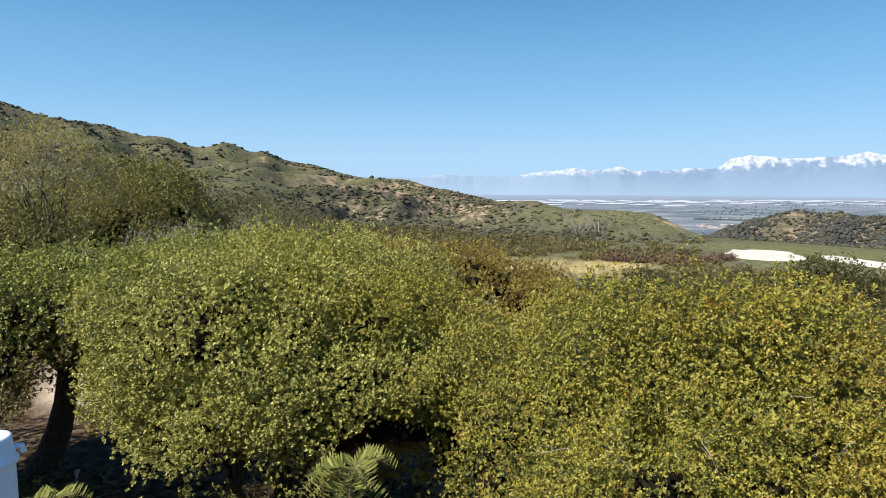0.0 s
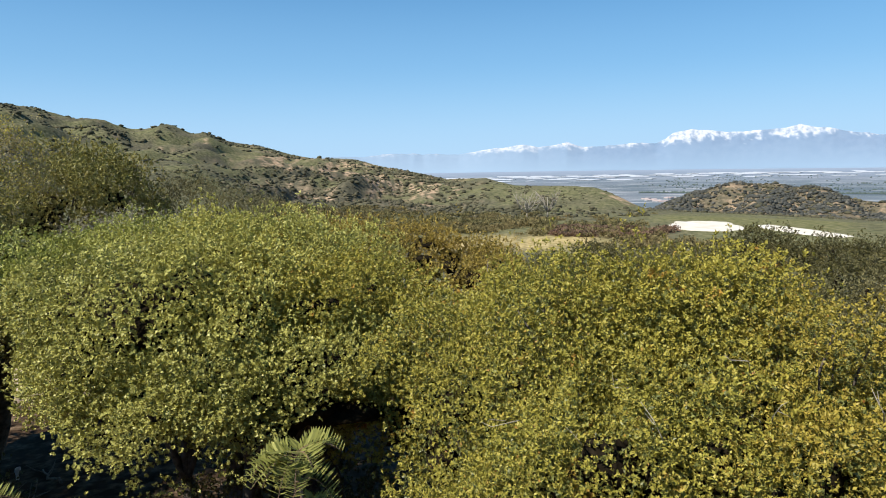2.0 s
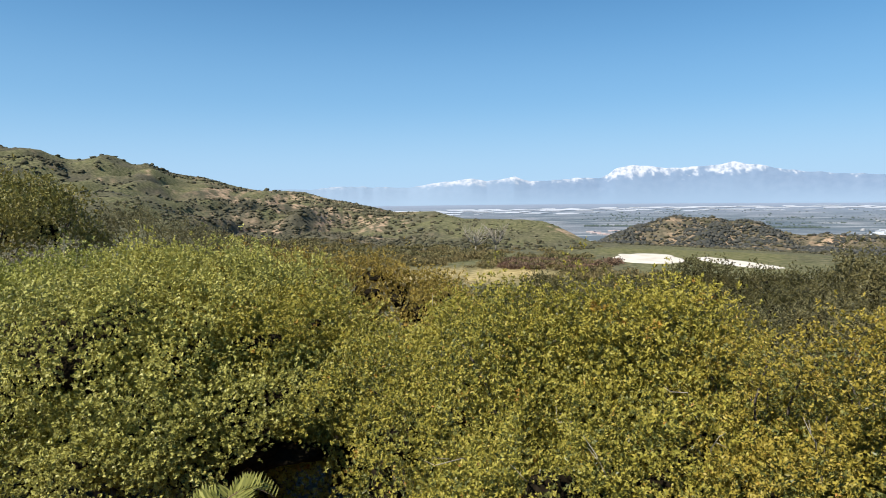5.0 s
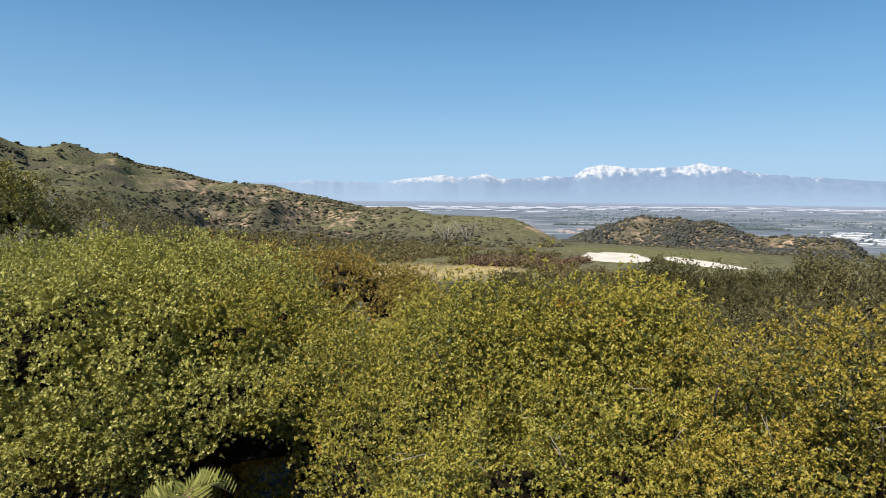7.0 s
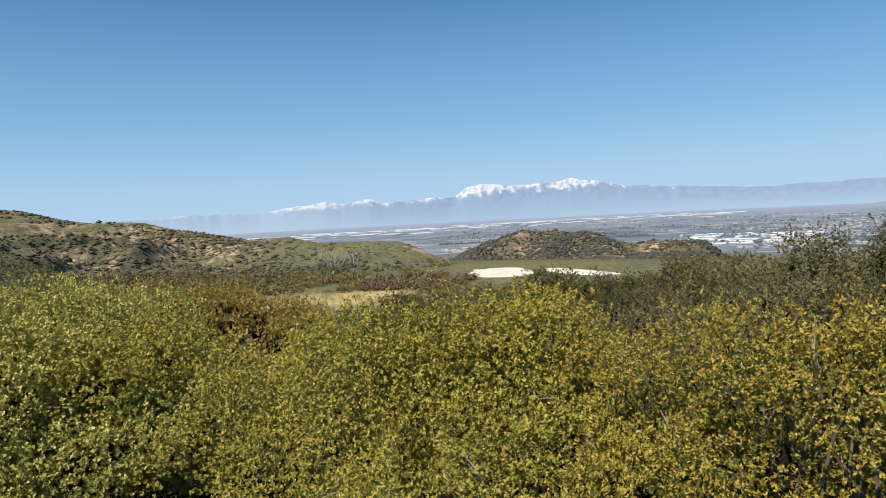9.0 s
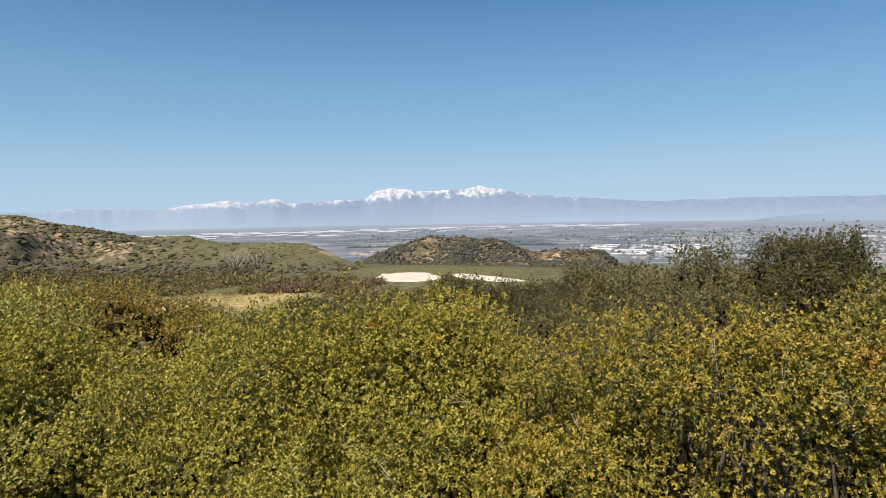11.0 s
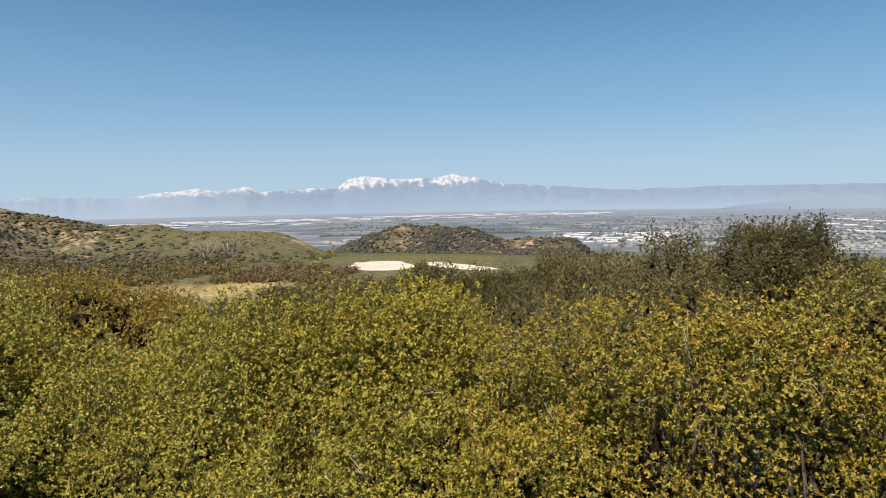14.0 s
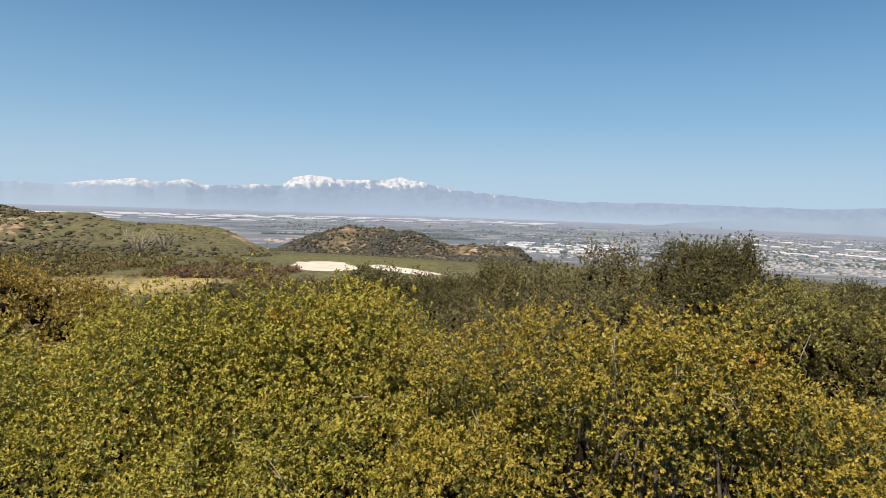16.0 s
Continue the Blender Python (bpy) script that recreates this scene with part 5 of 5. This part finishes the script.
def town_boxes(n, seed):
    rng = np.random.default_rng(seed)
    az = rng.uniform(-46, -9, n)
    el = rng.uniform(-4.3, -1.6, n)
    r = (EYE - VALLEY) / np.tan(np.radians(-el))
    x, y = -r * np.sin(np.radians(az)), r * np.cos(np.radians(az))
    dens = fbm(np.stack([x / 160, y / 160, 0 * x], -1), 3, 91)
    ok = dens > np.where(az < -27, 0.40, 0.54)
    x, y = x[ok], y[ok]
    n = len(x)
    w, d, h = rng.uniform(3, 9, n), rng.uniform(3, 7, n), rng.uniform(1.2, 2.6, n)
    a = rng.uniform(0, math.pi, n)
    c = np.array([(-1, -1, 0), (1, -1, 0), (1, 1, 0), (-1, 1, 0), (-1, -1, 1), (1, -1, 1), (1, 1, 1), (-1, 1, 1)], float)
    lx, ly = c[None, :, 0] * w[:, None] / 2, c[None, :, 1] * d[:, None] / 2
    v = np.stack([x[:, None] + lx * np.cos(a)[:, None] - ly * np.sin(a)[:, None], y[:, None] + lx * np.sin(a)[:, None] + ly * np.cos(a)[:, None],
                  VALLEY - 0.3 + c[None, :, 2] * (h[:, None] + 0.3)], -1)
    f = np.array([(0, 1, 5, 4), (1, 2, 6, 5), (2, 3, 7, 6), (3, 0, 4, 7), (4, 5, 6, 7)])
    return raw_mesh("town", v.reshape(-1, 3), (f[None] + (np.arange(n) * 8)[:, None, None]).reshape(-1, 4))


def town_tree_places(n, rng):
    az, el = rng.uniform(-46, 12, n), rng.uniform(-4.4, -1.5, n)
    el = np.where(az > -9, np.clip(el, -3.0, -1.5), el)
    r = (EYE - VALLEY) / np.tan(np.radians(-el))
    x, y = -r * np.sin(np.radians(az)), r * np.cos(np.radians(az))
    dens = fbm(np.stack([x / 120, y / 120, 0 * x], -1), 3, 95)
    ok = dens > 0.5
    return x[ok], y[ok], rng.uniform(1.2, 3.4, n)[ok], rng.uniform(0.6, 1.1, n)[ok]


tagged(part("town_houses", town_boxes(2600, 12), WALLS), "small pale houses of a town spread over the valley", "houses", kind="stuff")
tagged(part("town_treetops", scatter_lumps(5200, 13, town_tree_places), TOWN_TREES), "blue-green treetops between the valley houses", "trees", kind="stuff")


# ---- small things ----
PAINT = plain_material("white_painted_steel", (0.72, 0.77, 0.82), (0.80, 0.84, 0.88), 25, 0.35, 0.0)
FROND = leaf_material("pepper_leaflets", [(0.0, (0.13, 0.140, 0.030)), (0.6, (0.26, 0.262, 0.056)), (1.0, (0.38, 0.365, 0.10))], (0.30, 0.29, 0.07), 0.7, 0.3, 3.0)
STALK = plain_material("reddish_stalk", (0.16, 0.09, 0.05), (0.26, 0.16, 0.09), 30, 0.7)
PVC = plain_material("white_pvc", (0.74, 0.73, 0.70), (0.84, 0.83, 0.80), 20, 0.5)


def ring_profile(bm, profile, sides=28):
    """Turns (radius, height) pairs about the z axis."""
    rings = []
    for rad, z in profile:
        rings.append([bm.verts.new((rad * math.cos(2 * math.pi * s / sides), rad * math.sin(2 * math.pi * s / sides), z)) for s in range(sides)])
    for a, b in zip(rings, rings[1:]):
        for s in range(sides):
            f = bm.faces.new((a[s], a[(s + 1) % sides], b[(s + 1) % sides], b[s]))
            f.smooth = True
    bm.faces.new(rings[0][::-1])
    bm.faces.new(rings[-1])


def pipe_post():
    az, r = 69.95, 1.55
    g = gz(az, r)
    top = height_at(r, -18.3)
    root = empty("pipe_post", spot(az, r, g))
    root.rotation_euler = (0, 0, radians(az))
    h = top - g
    bm = bmesh.new()
    ring_profile(bm, [(0.048, -0.1), (0.046, 0.0), (0.044, h - 0.07), (0.044, h - 0.055)])
    part("pipe", bm, PAINT, root)
    bm = bmesh.new()
    ring_profile(bm, [(0.043, h - 0.06), (0.050, h - 0.058), (0.051, h - 0.05), (0.046, h - 0.045), (0.041, h - 0.02), (0.041, h - 0.005), (0.038, h), (0.028, h), (0.026, h - 0.02)])
    part("cap", bm, PAINT, root, "ring-shaped white cap")
    bm = bmesh.new()
    tube(bm, [(0.035, 0.0, h - 0.03), (0.055, 0.0, h - 0.031), (0.058, 0, h - 0.046)], [0.007, 0.007, 0.006], 8)
    part("lug", bm, PAINT, root)
    tagged(root, "white-blue painted steel pipe post with a ringed cap", "post")


pipe_post()


def frond(bm_leaf, bm_stalk, start, tip, droop, pairs, leaf, rng):
    """A feathered leaf: a bending midrib with paired narrow leaflets."""
    a, b = Vector(start), Vector(tip)
    d = (b - a).normalized()
    side = d.cross(Vector((0, 0, 1))).normalized()
    pts = []
    for k in range(9):
        t = k / 8
        pts.append(a.lerp(b, t) + Vector((0, 0, -droop * t * t)))
    tube(bm_stalk, pts, np.linspace(0.0028, 0.001, 9), 5)
    for k in range(pairs):
        t = 0.12 + 0.88 * k / (pairs - 1)
        p = a.lerp(b, t) + Vector((0, 0, -droop * t * t))
        L = leaf * (0.55 + 0.75 * math.sin(math.pi * (0.15 + 0.8 * t)))
        for sgn in (-1, 1):
            dd = (side * sgn * 0.85 + d * 0.5 + Vector((0, 0, 0.12 + rng.uniform(-0.15, 0.15)))).normalized()
            w = dd.cross(Vector((0, 0, 1)) + Vector(rng.normal(size=3)) * 0.2).normalized() * L * 0.058
            v = [bm_leaf.verts.new(q) for q in (p, p + dd * L * 0.35 + w, p + dd * L * 0.75 + w * 0.8, p + dd * L, p + dd * L * 0.75 - w * 0.8, p + dd * L * 0.35 - w)]
            bm_leaf.faces.new((v[0], v[1], v[2], v[3]))
            bm_leaf.faces.new((v[0], v[3], v[4], v[5]))


def pepper_sapling(az, r, el, fronds, size, seed):
    rng = np.random.default_rng(seed)
    g = gz(az, r)
    root = empty("pepper_sapling", spot(az, r, g))
    root.rotation_euler = (0, 0, radians(az))
    h = height_at(r, el) - g
    bm = bmesh.new()
    tube(bm, limb_points((0, 0.1, -0.1), (0, 0, h - 0.12), rng, 0.02, 8), np.linspace(0.03, 0.006, 8), 8)
    part("stem", smooth_bm(bm), STALK, root)
    for k in range(fronds):
        a = 2 * math.pi * (k + rng.uniform(-0.25, 0.25)) / fronds
        base = Vector((0, 0, h - rng.uniform(0.03, 0.2)))
        out = Vector((math.cos(a), math.sin(a), rng.uniform(0.45, 1.2))).normalized() * size * rng.uniform(0.8, 1.15)
        bl, bs = bmesh.new(), bmesh.new()
        frond(bl, bs, base, base + out, size * rng.uniform(0.6, 1.05), 15, size * 0.30, rng)
        leaf = part("frond", bl, FROND, root)
        part("midrib", bs, STALK, leaf)
    return tagged(root, "young pepper tree with feathery pinnate fronds", "tree", "pepper saplings")


pepper_sapling(42.0, 2.75, -23.9, 12, 0.26, 3)
pepper_sapling(41.2, 2.7, -26.6, 6, 0.16, 4)
pepper_sapling(66.3, 2.9, -23.2, 6, 0.18, 5)


# ---- dead sticks that stand out of the near shrubs ----
def dead_stick(az, r, el, az2, el2, thick, seed, fork=True):
    rng = np.random.default_rng(seed)
    a, b = Vector(spot(az, r, height_at(r, el))), Vector(spot(az2, r + 0.1, height_at(r + 0.1, el2)))
    low = a + (a - b) * 0.1 + Vector((a.x, a.y, 0)).normalized() * 0.75 + Vector((0, 0, -0.35))
    g = float(ground_z(low.x, low.y)[0])
    root = empty("dead_branch", (low.x, low.y, g))
    o = Vector(root.location)
    bm = bmesh.new()
    pts = [Vector((low.x, low.y, g - 0.05)) - o, low - o, a - o, a.lerp(b, 0.5) + Vector(rng.normal(size=3)) * 0.03 - o, b - o]
    tube(bm, pts, [thick * 1.6, thick * 1.1, thick * 0.8, thick * 0.6, thick * 0.25], 7)
    part("stem", smooth_bm(bm), PALE_WOOD, root)
    if fork:
        bm = bmesh.new()
        m = a.lerp(b, 0.35)
        tube(bm, [m - o, m + (b - a) * 0.3 + Vector(rng.normal(size=3)) * 0.022 - o], [thick * 0.5, thick * 0.2], 6)
        part("twig", smooth_bm(bm), PALE_WOOD, root)
    return tagged(root, "bleached dead branch rising through green leaves", "dead branch", "dead branches")


for k, row in enumerate([(-6.9, 3.75, -18.9, -6.0, -17.3, 0.005), (-17.6, 3.65, -15.6, -17.3, -9.6, 0.005), (-21.8, 3.6, -14.3, -22.4, -11.2, 0.005),
                         (-31.2, 4.0, -11.9, -31.4, -9.2, 0.005), (-26.6, 3.5, -15.5, -24.4, -14.2, 0.0045), (9.0, 3.55, -23.3, 10.9, -20.6, 0.0045),
                         (16.0, 3.8, -24.4, 17.4, -23.2, 0.004), (24.0, 5.9, -10.6, 24.6, -8.9, 0.004), (21.6, 3.9, -22.8, 25.2, -23.0, 0.004),
                         (-10.5, 4.1, -15.6, -12.3, -15.4, 0.004), (2.5, 4.3, -16.5, 4.4, -16.2, 0.004), (20.2, 5.6, -11.8, 18.6, -13.6, 0.004), (49.5, 8.9, -9.6, 50.0, -7.4, 0.006),
                         (16.5, 5.35, -14.2, 17.2, -11.9, 0.004), (14.2, 5.4, -13.6, 13.2, -12.4, 0.004), (12.0, 4.2, -19.6, 13.4, -18.4, 0.004), (6.2, 5.8, -12.8, 6.8, -10.4, 0.004),
                         (-14.0, 3.6, -17.5, -14.8, -16.4, 0.004), (-29.5, 3.5, -17.8, -28.2, -16.6, 0.004), (-33.8, 4.0, -14.2, -33.2, -12.6, 0.004), (0.5, 3.7, -20.5, -0.6, -19.2, 0.004)]):
    dead_stick(*row, 130 + k)


# ---- bare pale tree on the green hill ----
def bare_tree(az, r, high, seed):
    rng = np.random.default_rng(seed)
    g = gz(az, r)
    root = empty("bare_tree", spot(az, r, g))
    bm = bmesh.new()
    fork = Vector((0, 0, high * 0.2))
    tube(bm, [(0, 0, -0.2), fork], [0.28, 0.2], 7)
    part("trunk", smooth_bm(bm), PALE_WOOD, root)
    for k in range(13):
        a = 2 * math.pi * k / 13
        end = fork + Vector((math.cos(a) * high * 0.5, math.sin(a) * high * 0.5, high * rng.uniform(0.45, 0.85)))
        bm = bmesh.new()
        tube(bm, limb_points(fork, end, rng, 0.08), np.linspace(0.19, 0.07, 5), 6)
        for j in range(4):
            m = fork.lerp(end, rng.uniform(0.4, 0.9))
            tube(bm, [m, m + Vector(rng.normal(size=3)) * high * 0.09 + Vector((0, 0, high * 0.15))], [0.07, 0.03], 5)
        part("limb", smooth_bm(bm), PALE_WOOD, root)
    return tagged(root, "bare pale-limbed tree on the green slope", "tree", "bare trees")


bare_tree(21.4, 240, 10.0, 3)
bare_tree(19.6, 244, 9.6, 4)


# ---- white pipe stub on the shaded ground ----
def pipe_stub(az, r):
    root = empty("pipe_stub", spot(az, r, gz(az, r)))
    bm = bmesh.new()
    tube(bm, [(0, 0, -0.05), (0, 0, 0.16), (0.02, 0, 0.22), (0.09, 0, 0.25)], [0.04, 0.04, 0.045, 0.045], 12)
    part("pipe", smooth_bm(bm), PVC, root)
    tagged(root, "short white pipe stub standing on bare earth", "pipe")


pipe_stub(64.4, 15.6)


# ---- fallen wood and weeds on the shaded ground ----
def fallen_branch(az, r, length, turn, thick, seed):
    rng = np.random.default_rng(seed)
    p = spot(az, r, gz(az, r))
    root = empty("fallen_branch", p)
    a = radians(turn)
    pts = []
    for k in range(6):
        t = k / 5 - 0.5
        x, y = t * length * math.cos(a) + rng.normal() * 0.04, t * length * math.sin(a) + rng.normal() * 0.04
        pts.append((x, y, float(ground_z(p[0] + x, p[1] + y)[0]) - p[2] + thick * 0.7 + 0.03 * abs(t)))
    bm = bmesh.new()
    tube(bm, pts, np.linspace(thick, thick * 0.4, 6), 7)
    part("stem", smooth_bm(bm), DRY_WOOD, root)
    for k in (2, 3, 4):
        bm = bmesh.new()
        q = Vector(pts[k])
        side = a + rng.choice((-0.7, 0.7))
        tube(bm, [q, q + Vector((math.cos(side), math.sin(side), 0.25)) * length * 0.16, q + Vector((math.cos(side), math.sin(side), 0.4)) * length * 0.3], [thick * 0.5, thick * 0.35, thick * 0.15], 6)
        part("twig", smooth_bm(bm), DRY_WOOD, root)
    tagged(root, "dry brown fallen branch lying on leaf litter", "branch", "fallen branches")


DRY_WOOD = plain_material("dry_fallen_wood", (0.16, 0.115, 0.08), (0.34, 0.26, 0.19), 22, 0.9, 0.004)
for k, row in enumerate([(66.0, 12.6, 1.9, 150, 0.05), (63.0, 12.2, 1.5, 60, 0.04), (61.4, 11.6, 1.2, 20, 0.03), (64.6, 13.8, 1.4, 100, 0.03), (59.0, 11.2, 1.4, 130, 0.035),
                         (67.2, 14.6, 1.6, 40, 0.04), (62.2, 15.2, 1.3, 165, 0.03), (57.0, 10.8, 1.0, 80, 0.025), (65.4, 11.4, 0.9, 15, 0.025)]):
    fallen_branch(*row, 170 + k)
for k, (az, r, el) in enumerate([(66.6, 12.0, -22.0), (62.0, 11.4, -25.4), (58.4, 10.6, -26.6)]):
    tree("understory_weed", az, r, top_at(r, el), 0.45, 0, LEAF_OAK, "leafy green weed on the shaded ground", "weed", core=False, lump=0.25, gap=0.35, trunk=0.02, seed=190 + k, group="weeds", limbs=4, lobe_count=6)
